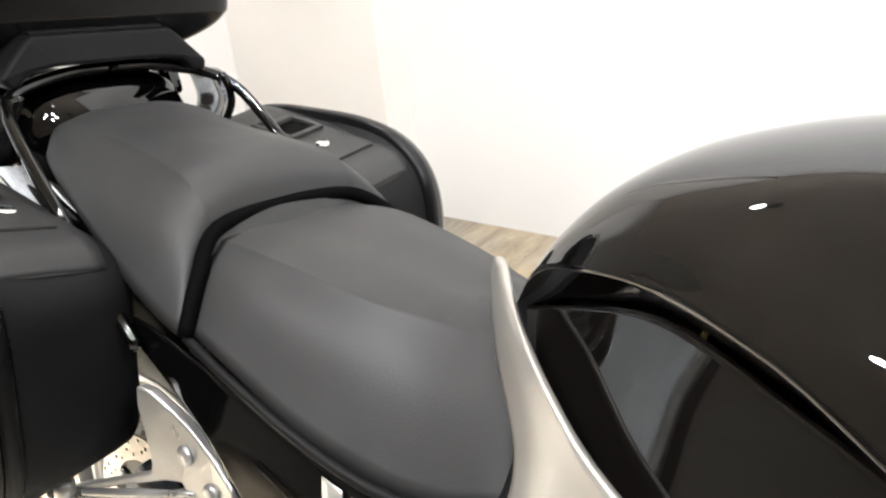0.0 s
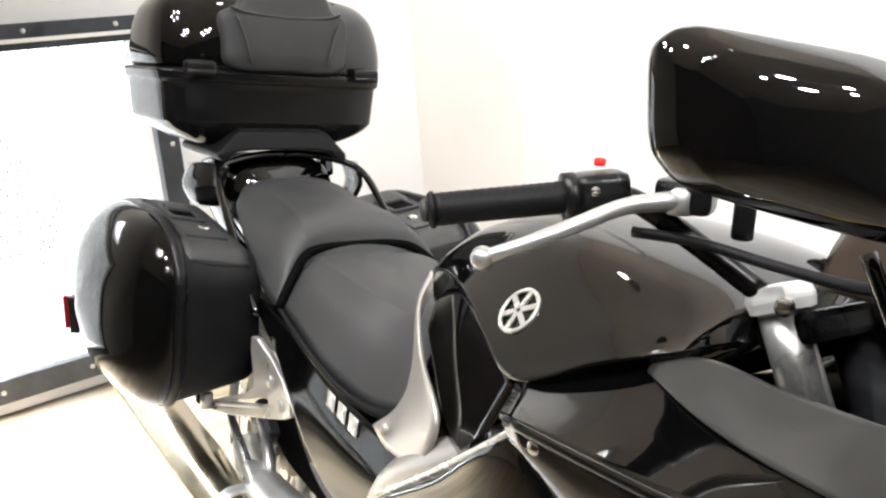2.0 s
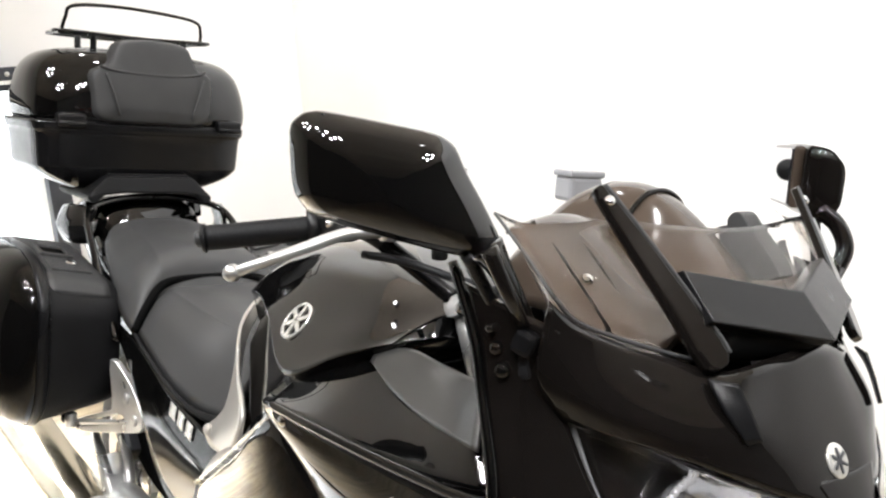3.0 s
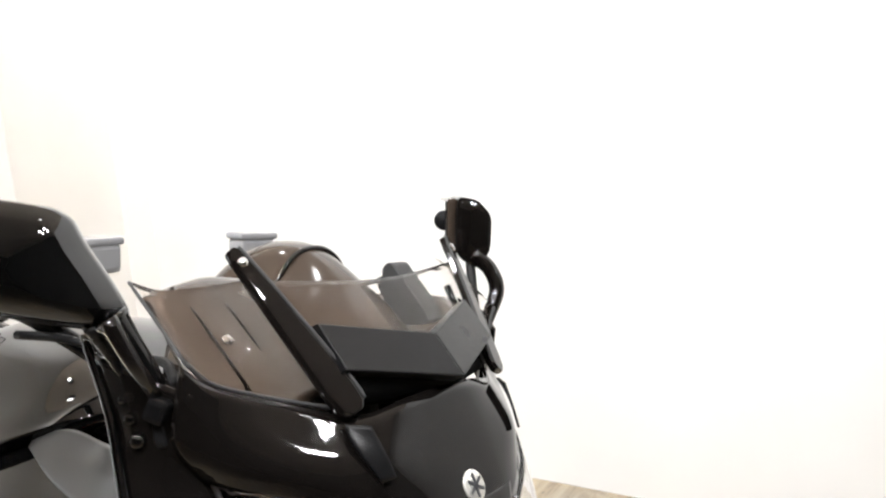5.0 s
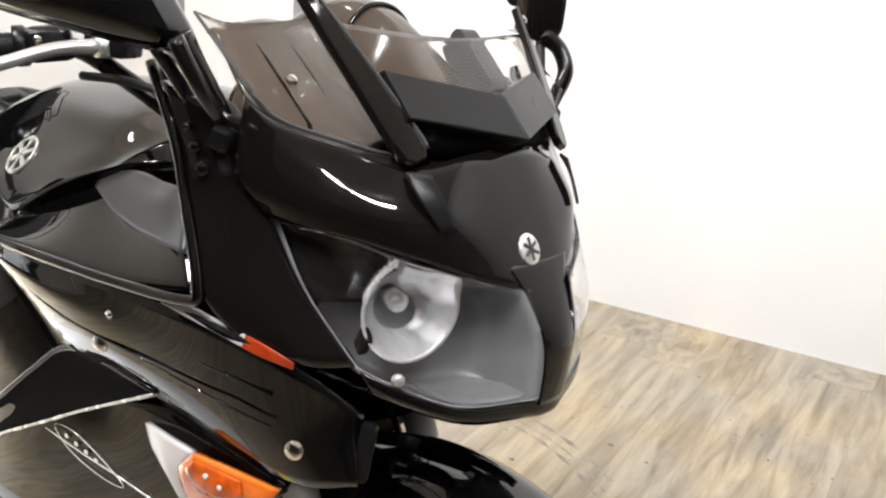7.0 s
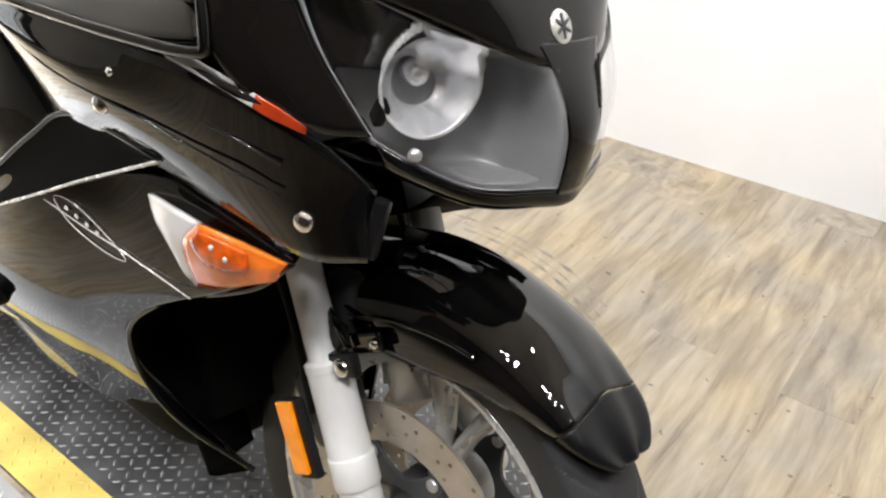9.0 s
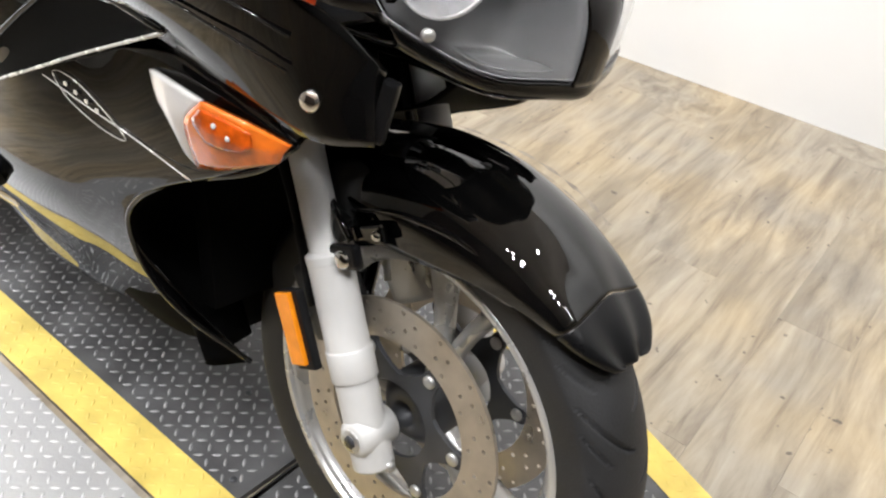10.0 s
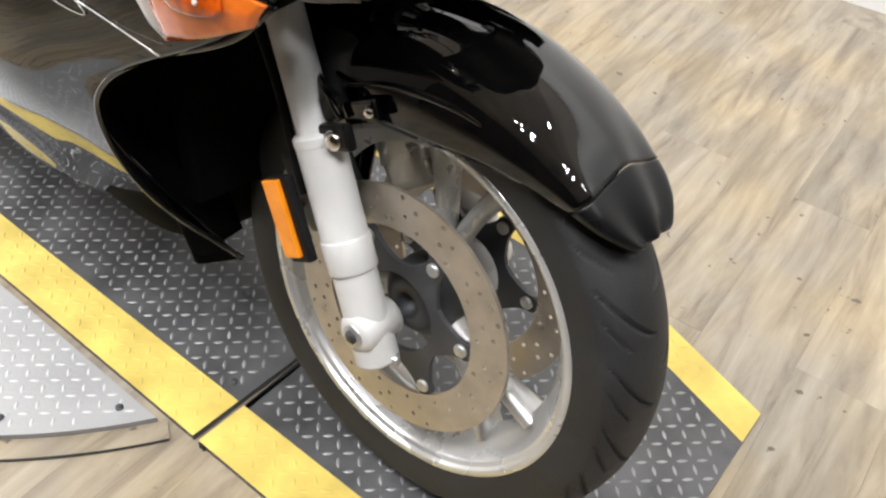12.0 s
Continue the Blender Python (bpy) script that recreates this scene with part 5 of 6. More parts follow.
    # Black tube that stands for the shade between the two seats.
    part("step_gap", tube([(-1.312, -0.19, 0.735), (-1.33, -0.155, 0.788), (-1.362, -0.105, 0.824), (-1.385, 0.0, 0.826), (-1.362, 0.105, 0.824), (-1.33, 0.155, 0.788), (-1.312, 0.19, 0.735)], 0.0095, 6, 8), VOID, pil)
    tail = part("tail_cowl", half_loft([(-1.36, [(0, 0.80), (0.13, 0.78), (0.17, 0.735), (0.165, 0.68)]), (-1.6, [(0, 0.85), (0.12, 0.84), (0.16, 0.80), (0.15, 0.72)]),
                                        (-1.8, [(0, 0.90), (0.11, 0.89), (0.14, 0.85), (0.13, 0.78)]), (-2.0, [(0, 0.91), (0.08, 0.90), (0.11, 0.87), (0.1, 0.82)])]), GLOSS, bike, "gloss black tail cowl")
    part("tail_bridge", half_loft([(-1.755, [(0, 0.94), (0.07, 0.935), (0.115, 0.915), (0.135, 0.86)], -0.0), (-1.79, [(0, 0.962), (0.07, 0.957), (0.12, 0.935), (0.145, 0.86)]),
                                   (-1.9, [(0, 0.962), (0.07, 0.958), (0.12, 0.935), (0.145, 0.86)]), (-2.02, [(0, 0.95), (0.07, 0.94), (0.11, 0.92), (0.125, 0.86)])]), GLOSS, tail)
    for s in (R, L):
        part("grab_rail", tube([(-1.40, s * 0.198, 0.70), (-1.484, s * 0.193, 0.757), (-1.551, s * 0.19, 0.816), (-1.623, s * 0.186, 0.875), (-1.685, s * 0.178, 0.925), (-1.725, s * 0.15, 0.95), (-1.745, s * 0.07, 0.967), (-1.748, 0, 0.97)], 0.0085, 6, 12), GLOSS, tail, "black grab rail")
        part("rail_foot", box((0.07, 0.03, 0.05), pose(-1.83, s * 0.135, 0.925, 0, -20, 0), 0.01), GLOSS, tail, smooth=False)
        part("tail_lamp", net([[(-1.69, 0.155, 0.95), (-1.76, 0.185, 0.95), (-1.83, 0.192, 0.94)], [(-1.695, 0.172, 0.905), (-1.765, 0.2, 0.9), (-1.835, 0.207, 0.895)], [(-1.71, 0.16, 0.86), (-1.77, 0.185, 0.855), (-1.83, 0.19, 0.855)]], s), GLOSS, tail, "dark tail lamp cover", solid=0.01)


tank_and_seat()


# ---- cases
def top_case():
    y0 = -0.006
    cx = -1.915
    rings = [[(u, y0 - 0.01 + v, z) for u, v in superloop(cx, 0, hx, hw, 9.0, 64)] for z, hx, hw in ((0.984, 0.10, 0.15), (0.99, 0.13, 0.175), (1.014, 0.155, 0.226), (1.036, 0.166, 0.252), (1.05, 0.168, 0.257), (1.12, 0.173, 0.262), (1.128, 0.177, 0.268), (1.15, 0.178, 0.271))]
    case = part("top_case", stack(rings), CASE, bike, "black hard top case with a padded backrest")
    rings = [[(u, y0 + v, z) for u, v in superloop(cx, 0, hx, hw, p, 48)] for z, hx, hw, p in ((1.153, 0.175, 0.268, 4.5), (1.162, 0.18, 0.277, 4.5), (1.2, 0.182, 0.28, 4.2), (1.25, 0.175, 0.273, 3.8), (1.29, 0.162, 0.256, 3.5), (1.318, 0.135, 0.22, 3.2), (1.332, 0.09, 0.15, 3))]
    part("case_lid", stack(rings), GLOSS, case, "gloss black lid")
    part("case_seam", tube([(u, y0 + v, 1.151) for u, v in superloop(cx, 0, 0.176, 0.268, 4.5, 40)], 0.0025, 2, 8, True), SATIN, case)
    pts = [(-0.135, 1.158), (-0.152, 1.22), (-0.153, 1.27), (-0.112, 1.294), (-0.1, 1.325), (-0.078, 1.35), (0.0, 1.36), (0.078, 1.352), (0.098, 1.325), (0.112, 1.296), (0.148, 1.275), (0.15, 1.22), (0.132, 1.158), (0.0, 1.152)]
    loop = crom([(0, v, z) for v, z in pts], 4, True)
    rings = []
    for k, x in ((1.0, -0.03), (1.0, 0.0), (0.97, 0.016), (0.9, 0.024), (0.6, 0.03)):
        rings.append([(-1.742 + x - 0.12 * (p.z - 1.15) * 0.5, y0 + p.y * k, 1.25 + (p.z - 1.25) * k) for p in loop])
    pad = part("backrest", stack(rings, 3), GREYP, case, "dark grey moulded backrest pad")
    part("backrest_fold", tube([(-1.722, y0 - 0.135, 1.285), (-1.722, y0 - 0.09, 1.276), (-1.722, y0, 1.273), (-1.722, y0 + 0.085, 1.278), (-1.722, y0 + 0.125, 1.29)], 0.0035, 5, 8), GREYP, pad)
    for sg in (-1, 1):
        part("backrest_fold", tube([(-1.712, y0 + sg * 0.09, 1.17), (-1.71, y0 + sg * 0.105, 1.22), (-1.718, y0 + sg * 0.122, 1.27)], 0.003, 5, 8), GREYP, pad)
        h = part("hinge", box((0.03, 0.066, 0.024), pose(-1.733, y0 + sg * 0.197, 1.158), 0.009, seg=4), SATIN, case, "black case hinge")
        part("hinge_pin", disc_bm(0.007, 0.06, aim(-1.722, y0 + sg * 0.197 - 0.03, 1.146, (0, 1, 0)), 12, 0.002), SATIN, h)
    # luggage rail
    hoop = [(-1.87, -0.19, 1.37), (-1.862, -0.183, 1.40), (-1.855, -0.165, 1.43), (-1.855, -0.05, 1.44), (-1.855, 0.09, 1.435), (-1.858, 0.15, 1.425), (-1.862, 0.162, 1.40), (-1.865, 0.162, 1.376)]
    rail = part("luggage_rail", tube(hoop, 0.0045, 6, 10), GLOSS, case, "black tubular luggage rail")
    part("rail_base", tube([(-1.83, -0.195, 1.366), (-1.83, 0.0, 1.366), (-1.83, 0.165, 1.372), (-1.92, 0.172, 1.372), (-2.02, 0.14, 1.372), (-2.02, -0.16, 1.368), (-1.92, -0.198, 1.366)], 0.0045, 6, 10, True), GLOSS, rail)
    part("rail_slat", tube([(-1.9, -0.19, 1.366), (-1.9, 0.0, 1.368), (-1.9, 0.165, 1.372)], 0.004, 4, 8), GLOSS, rail)
    for x, w in ((-1.85, -0.12), (-1.85, 0.11), (-1.99, -0.12), (-1.99, 0.11)):
        part("rail_foot", tube([(x, w, 1.30), (x, w, 1.34), (x, w, 1.368)], 0.008, 3, 10), SATIN, rail)
    # rack plate below
    arch = [(-0.162, 0.958), (-0.172, 0.972), (-0.128, 1.016), (-0.118, 1.022), (0.088, 1.022), (0.098, 1.016), (0.142, 0.972), (0.14, 0.958), (0.118, 0.957), (0.1, 0.976), (0.06, 0.981), (-0.09, 0.981), (-0.13, 0.976), (-0.148, 0.957)]
    rk = part("rack_plate", plate([arch], 0.27, lambda u, v, h: (-1.98 + h - 0.35 * max(0.0, v - 0.99) * (h > 0.1), u, v)), MATTE, bike, "matte black plastic rack plate under the top case", smooth=False, bevel=0.006)
    part("plate_lip", box((0.03, 0.2, 0.006), pose(-1.75, -0.015, 1.024), 0.002), MATTE, rk, smooth=False)


top_case()


def saddlebag(s):
    cx, cz, hx, hz = -1.68, 0.677, 0.265, 0.195

    def outline(w, k, p=3.2, top=0.0, low=0.0, back=0.0, n=64):
        pts = superloop(cx - back, cz, hx * k, hz * k, p, n)
        return [(u, s * (w - 0.04 * (z - 0.70)), z - (top if z > cz else low * (0.55 + 0.45 * (u - cx) / hx)) * (z - cz) / hz) for u, z in pts]

    bag = part("saddlebag", stack([outline(0.175, 0.86, 4.6, 0.055, 0.035), outline(0.185, 0.93, 4.6, 0.055, 0.035), outline(0.25, 0.955, 4.4, 0.048, 0.025), outline(0.30, 0.97, 3.8, 0.03, 0.012), outline(0.336, 0.98, 3.3)], 3), MATTE, bike, "matte black hard saddlebag with a gloss lid")
    part("bag_lip", stack([outline(0.326, 0.985), outline(0.331, 1.012), outline(0.343, 1.016), outline(0.349, 1.004), outline(0.349, 0.97)], 2), SATIN, bag, "raised lip between bag and lid")
    rows = []
    for i in range(11):
        f = i / 10.0
        k = max(1.0 - f ** 2.0, 0.0) ** 0.52 if i < 10 else 0.1
        rows.append(outline(0.347 + 0.118 * f, 0.995 * k, 3.2 - 0.6 * f, back=0.03 * f ** 1.6))
    part("bag_lid", stack(rows, 2), LID, bag, "gloss black bag lid")
    # top deck: handle recess and lock
    deck = []
    for x, z in ((-1.81, 0.852), (-1.76, 0.852), (-1.62, 0.838), (-1.52, 0.824), (-1.475, 0.812), (-1.455, 0.79)):
        deck.append([(x, 0.195, z - 0.012), (x, 0.26, z), (x, 0.318, z + 0.01)])
    dk = part("bag_deck", net(deck, s, 4, 4), GREYP, bag, "dark grey handle deck", solid=0.014)
    t = -10 * s
    # No hollow here: a black block gives the shade under the carry handle.
    part("handle_recess", box((0.085, 0.052, 0.004), pose(-1.675, s * 0.262, 0.852, -t, 5.5, 0), 0.001), VOID, dk, "black block for the shade in the handle recess", smooth=False)
    for dx, dy, sx, sy in ((-0.047, 0, 0.012, 0.07), (0.047, 0, 0.012, 0.07), (0, -0.031, 0.1, 0.01), (0, 0.031, 0.1, 0.01)):
        part("recess_rim", box((sx, sy, 0.008), pose(-1.675 + dx, s * (0.262 + dy), 0.854 + dy * 0.18 - dx * 0.096, -t, 5.5, 0), 0.003), GREYP, dk, smooth=False)
    part("carry_handle", box((0.022, 0.05, 0.01), pose(-1.70, s * 0.262, 0.858, -t, 5.5, 0), 0.004), GREYP, dk, smooth=False)
    part("lock_panel", box((0.075, 0.085, 0.006), pose(-1.55, s * 0.258, 0.836, -t, 7, 0), 0.002), GREYP, dk, smooth=False)
    part("bag_lock", disc_bm(0.0125, 0.006, aim(-1.57, s * 0.246, 0.838, (0.1, s * -0.18, 1)), 20, 0.003), CHROME, dk, "silver key lock")
    part("deck_edge", tube([(-1.455, s * 0.2, 0.782), (-1.453, s * 0.26, 0.792), (-1.455, s * 0.318, 0.802)], 0.004, 4, 8), GREYP, dk)
    rf = part("bag_reflector", box((0.01, 0.05, 0.075), pose(-1.80, s * 0.452, 0.624, 0, 6, s * 40), 0.004), REDR, bag, "red reflector on the bag", smooth=False)
    part("reflector_frame", box((0.034, 0.054, 0.084), pose(-1.783, s * 0.438, 0.624, 0, 6, s * 40), 0.006), MATTE, rf, smooth=False)
    # hooks under the bag
    for x in (-1.50, -1.60):
        part("bag_hook", box((0.03, 0.02, 0.045), pose(x, s * 0.2, 0.585), 0.005), MATTE, bag, smooth=False)


saddlebag(R)
saddlebag(L)


# ---- handlebars
def handlebar(s):
    gx = [(-0.548, 0.362, 1.047), (-0.517, 0.306, 1.056), (-0.486, 0.25, 1.065)]
    bar = part("handlebar", tube([(x, s * w, z) for x, w, z in gx[1:]] + [(-0.46, s * 0.205, 1.066), (-0.42, s * 0.165, 1.035), (-0.36, s * 0.125, 0.99)], 0.011, 5, 14), SATIN, bike, "black handlebar with rubber grip")
    grip = tube([(x, s * w, z) for x, w, z in gx], 0.0152, 10, 20)
    g = part("grip", grip, MATTE, bar, "black ribbed rubber grip")
    d = Vector((0.062, -0.112, 0.018)).normalized()
    d.y *= s
    part("grip_end", disc_bm(0.0175, 0.006, aim(-0.548, s * 0.362, 1.047, -d), 20, 0.003), MATTE, g)
    part("bar_end", disc_bm(0.0105, 0.008, aim(-0.5505, s * 0.3665, 1.0463, -d), 18, 0.003), GREYP, g, "grey bar end plug")
    for k in range(16):
        f = (k + 0.5) / 16
        c = Vector((-0.546 + 0.058 * f, s * (0.358 - 0.105 * f), 1.0477 + 0.017 * f))
        m = aim(*c, d)
        ring = [m @ Vector((0.0153 * math.cos(q * math.tau / 20), 0.0153 * math.sin(q * math.tau / 20), 0.002 * math.sin(q * 2.1))) for q in range(20)]
        part("grip_rib", tube(ring, 0.0004, 1, 5, True), MATTE, g)
    sw = part("switch_box", box((0.046, 0.04, 0.05), aim(-0.476, s * 0.226, 1.069, d) @ pose(0, 0, 0), 0.009), SATIN, bar, "black switch box")
    part("switch_collar", disc_bm(0.023, 0.014, aim(-0.491, s * 0.258, 1.0635, d), 24, 0.003), SATIN, sw)
    part("switch_screw", disc_bm(0.005, 0.004, aim(-0.462, s * 0.246, 1.073, (0.87, s * 0.48, 0)), 12, 0.001), CHROME, sw)
    if s < 0:
        part("stop_switch", box((0.011, 0.009, 0.008), pose(-0.484, s * 0.222, 1.097, 0, 0, 30), 0.003), REDB, sw, "red stop switch", smooth=False)
    lev = [(-0.46, 0.366, 1.021), (-0.442, 0.345, 1.033), (-0.428, 0.30, 1.05), (-0.42, 0.25, 1.066), (-0.405, 0.205, 1.072)]
    lv = part("lever", tube([(x, s * w, z) for x, w, z in lev], [0.007, 0.0062, 0.007, 0.0075, 0.009], 6, 12), ALLOY, bar, "silver lever")
    b = bmesh.new()
    bmesh.ops.create_uvsphere(b, u_segments=16, v_segments=10, radius=0.0105, matrix=pose(-0.461, s * 0.368, 1.0205))
    part("lever_ball", b, ALLOY, lv)
    part("lever_pivot", disc_bm(0.011, 0.024, aim(-0.403, s * 0.2, 1.06, (0, 0, 1)), 18, 0.004), ALLOY, lv)
    mc = part("master_cylinder", box((0.05, 0.045, 0.03), pose(-0.41, s * 0.185, 1.075, 0, 0, s * -30), 0.007), SATIN, bar, "black master cylinder", smooth=False)
    rx, ry = (-0.376, 0.152) if s < 0 else (-0.368, 0.078)
    rs = part("reservoir", box((0.04, 0.05, 0.034), pose(rx, s * ry, 1.126, 0, 0, s * -12), 0.006), RESERV, mc, "grey fluid reservoir", smooth=False)
    part("reservoir_cap", box((0.043, 0.055, 0.009), pose(rx, s * ry, 1.146, 0, 0, s * -12), 0.003), RESERV, rs, smooth=False)
    part("reservoir_foot", tube([(rx, s * ry, 1.108), (rx, s * (ry * 0.7 + 0.04), 1.08), (-0.38, s * 0.14, 1.04)], 0.01, 4, 10), RESERV if s > 0 else MATTE, rs)
    part("hose", tube([(-0.455, s * 0.2, 1.035), (-0.40, s * 0.18, 1.035), (-0.34, s * 0.16, 1.027), (-0.27, s * 0.16, 1.025), (-0.21, s * 0.175, 1.03), (-0.16, s * 0.2, 1.02)], 0.0052, 6, 10), MATTE, bar, "black brake hose")
    cl = part("bar_clamp", box((0.048, 0.05, 0.028), pose(-0.35, s * 0.114, 0.988, 0, -24, 0), 0.012), FORK, bar, "silver bar clamp", smooth=False)
    part("clamp_bolt", disc_bm(0.009, 0.006, aim(-0.325, s * 0.143, 0.99, (0.4, s, 0)), 16, 0.002), CHROME, cl)


handlebar(R)
handlebar(L)
part("top_yoke", box((0.06, 0.24, 0.03), pose(-0.34, 0, 0.96, 0, -25, 0), 0.008), SATIN, bike, "black top yoke", smooth=False)


# ---- engine block, exhaust, rear parts
def lower_parts():
    # Engine and radiator blocks are coloured as dark as the shade around them.
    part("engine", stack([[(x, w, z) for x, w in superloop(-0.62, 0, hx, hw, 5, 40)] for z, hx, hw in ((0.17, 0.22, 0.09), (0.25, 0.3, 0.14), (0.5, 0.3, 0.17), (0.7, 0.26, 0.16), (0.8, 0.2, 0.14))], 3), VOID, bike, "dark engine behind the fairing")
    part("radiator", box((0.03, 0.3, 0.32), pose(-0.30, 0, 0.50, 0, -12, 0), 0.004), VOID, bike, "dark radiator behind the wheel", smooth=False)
    part("steering_head", tube([(-0.22, 0, 0.72), (-0.28, 0, 0.85), (-0.34, 0, 0.97)], 0.035, 4, 16), IRON, bike)
    part("lower_yoke", box((0.06, 0.25, 0.04), pose(-0.225, 0, 0.74, 0, -25, 0), 0.01), IRON, bike, smooth=False)
    part("inner_nose", box((0.1, 0.16, 0.2), pose(-0.18, 0, 0.92), 0.03), MATTE, bike, smooth=False)
    for s in (R, L):
        part("silencer", tube([(-1.12, s * 0.19, 0.245), (-1.3, s * 0.215, 0.262), (-1.38, s * 0.228, 0.275), (-1.42, s * 0.232, 0.28), (-1.75, s * 0.255, 0.325), (-2.06, s * 0.27, 0.365), (-2.1, s * 0.272, 0.37)],
                              [0.03, 0.033, 0.05, 0.058, 0.06, 0.058, 0.045], 6, 28), EXHAUST, bike, "burnished steel silencer")
        part("header_pipe", tube([(-0.55, s * 0.06, 0.21), (-0.8, s * 0.09, 0.2), (-1.12, s * 0.19, 0.245)], 0.026, 5, 16), EXHAUST, bike)
        bk = plate([rounded([(-1.379, 0.665), (-1.308, 0.624), (-1.239, 0.551), (-1.394, 0.497), (-1.503, 0.475), (-1.510, 0.495), (-1.395, 0.545), (-1.371, 0.568)], 3),
                    rounded([(-1.327, 0.547), (-1.354, 0.549), (-1.490, 0.494), (-1.490, 0.487), (-1.360, 0.529)], 2)],
                   0.014, lambda u, v, h: (u, s * (0.182 + h + max(0.0, -1.3 - u) * 0.28), v))
        pb = part("peg_bracket", bk, ALLOY, bike, "cast aluminium pillion peg bracket", smooth=False, bevel=0.003)
        part("bracket_rib", tube([(-1.31, s * 0.2, 0.545), (-1.4, s * 0.226, 0.52), (-1.5, s * 0.252, 0.492)], [0.003, 0.006, 0.005], 5, 8), ALLOY, pb)
        for x, z in ((-1.318, 0.593), (-1.282, 0.556)):
            part("bracket_bolt", disc_bm(0.0125, 0.006, aim(x, s * (0.196 + max(0.0, -1.3 - x) * 0.28), z, (0, s, 0)), 18, 0.003), ALLOY, pb)
        part("pillion_peg", tube([(-1.50, s * 0.27, 0.502), (-1.54, s * 0.262, 0.52), (-1.60, s * 0.25, 0.545)], [0.014, 0.013, 0.011], 5, 12), MATTE, pb, "folded black pillion foot peg")
        part("peg_pivot", disc_bm(0.013, 0.03, aim(-1.495, s * 0.265, 0.488, (0, 0, 1)), 16, 0.003), ALLOY, pb)
        sw = part("swingarm", tube([(-0.98, s * 0.13, 0.38), (-1.2, s * 0.175, 0.345), (-1.36, s * 0.18, 0.335), (-1.5, s * 0.16, 0.325), (-1.62, s * 0.13, RZ)], [0.05, 0.046, 0.042, 0.034, 0.04], 5, 16), ALLOY, bike, "cast aluminium swingarm")
        part("bracket_arm", tube([(-1.43, s * 0.196, 0.35), (-1.49, s * 0.197, 0.395), (-1.56, s * 0.195, 0.44)], [0.014, 0.012, 0.009], 5, 8), ALLOY, sw)
        part("bracket_arm", tube([(-1.40, s * 0.165, 0.36), (-1.45, s * 0.155, 0.41), (-1.50, s * 0.15, 0.44)], [0.013, 0.011, 0.008], 5, 8), ALLOY, sw)
        part("arm_block", box((0.06, 0.04, 0.04), pose(-1.415, s * 0.192, 0.352, 0, 35, 0), 0.008), ALLOY, sw, smooth=False)
        part("arm_bolt", disc_bm(0.008, 0.006, aim(-1.42, s * 0.212, 0.352, (0, s, 0.2)), 14, 0.002), CHROME, sw)
        part("rear_caliper", box((0.09, 0.05, 0.055), pose(-1.5, s * 0.13, 0.43, 0, 40, 0), 0.012), IRON, sw, "dark rear brake caliper", smooth=False)
        # Added black plate: makes the space ahead of the rear wheel read as shade.
        dark_plate = plate([rounded([(-1.14, 0.56), (-1.36, 0.575), (-1.47, 0.5), (-1.5, 0.42), (-1.38, 0.37), (-1.14, 0.38)], 3)], 0.012, lambda u, v, h: (u, s * (0.112 + h), v))
        part("inner_guard", dark_plate, VOID, bike, "black plate added for the shade ahead of the rear wheel", smooth=False)
        part("silencer_collar", tube([(-1.405, s * 0.231, 0.278), (-1.43, s * 0.233, 0.281)], 0.0625, 2, 28), ALLOY, bike, "silver silencer clamp")
        hg = plate([rounded([(-0.98, 0.50), (-0.9, 0.48), (-0.92, 0.36), (-0.98, 0.28), (-1.06, 0.3), (-1.1, 0.38), (-1.04, 0.46)], 3)], 0.014, lambda u, v, h: (u, s * (0.185 + h), v))
        part("heel_plate", hg, ALLOY, bike, "silver heel plate", smooth=False, bevel=0.003)
        part("rider_peg", tube([(-1.0, s * 0.21, 0.36), (-1.0, s * 0.26, 0.357), (-1.0, s * 0.305, 0.355)], [0.012, 0.014, 0.012], 4, 14), MATTE, bike, "black rider foot peg")
        sl = part("frame_slider", tube([(-0.60, s * 0.19, 0.42), (-0.60, s * 0.225, 0.42), (-0.60, s * 0.262, 0.42)], 0.017, 3, 20), IRON, bike, "fairing protector with a black rubber end")
        part("slider_cap", disc_bm(0.023, 0.035, aim(-0.60, s * 0.26, 0.42, (0, s, 0)), 24, 0.006), MATTE, sl, "black rubber cap")
    part("rear_hugger", half_loft([(-1.33, [(0, 0.63), (0.07, 0.61), (0.1, 0.55)]), (-1.55, [(0, 0.66), (0.08, 0.64), (0.1, 0.6)]), (-1.8, [(0, 0.6), (0.08, 0.58), (0.1, 0.53)])]), MATTE, bike, "black rear inner fender")
    part("side_stand", tube([(-0.78, 0.14, 0.26), (-0.84, 0.22, 0.14), (-0.90, 0.295, 0.052)], [0.014, 0.012, 0.012], 4, 12), MATTE, bike, "black side stand")


lower_parts()


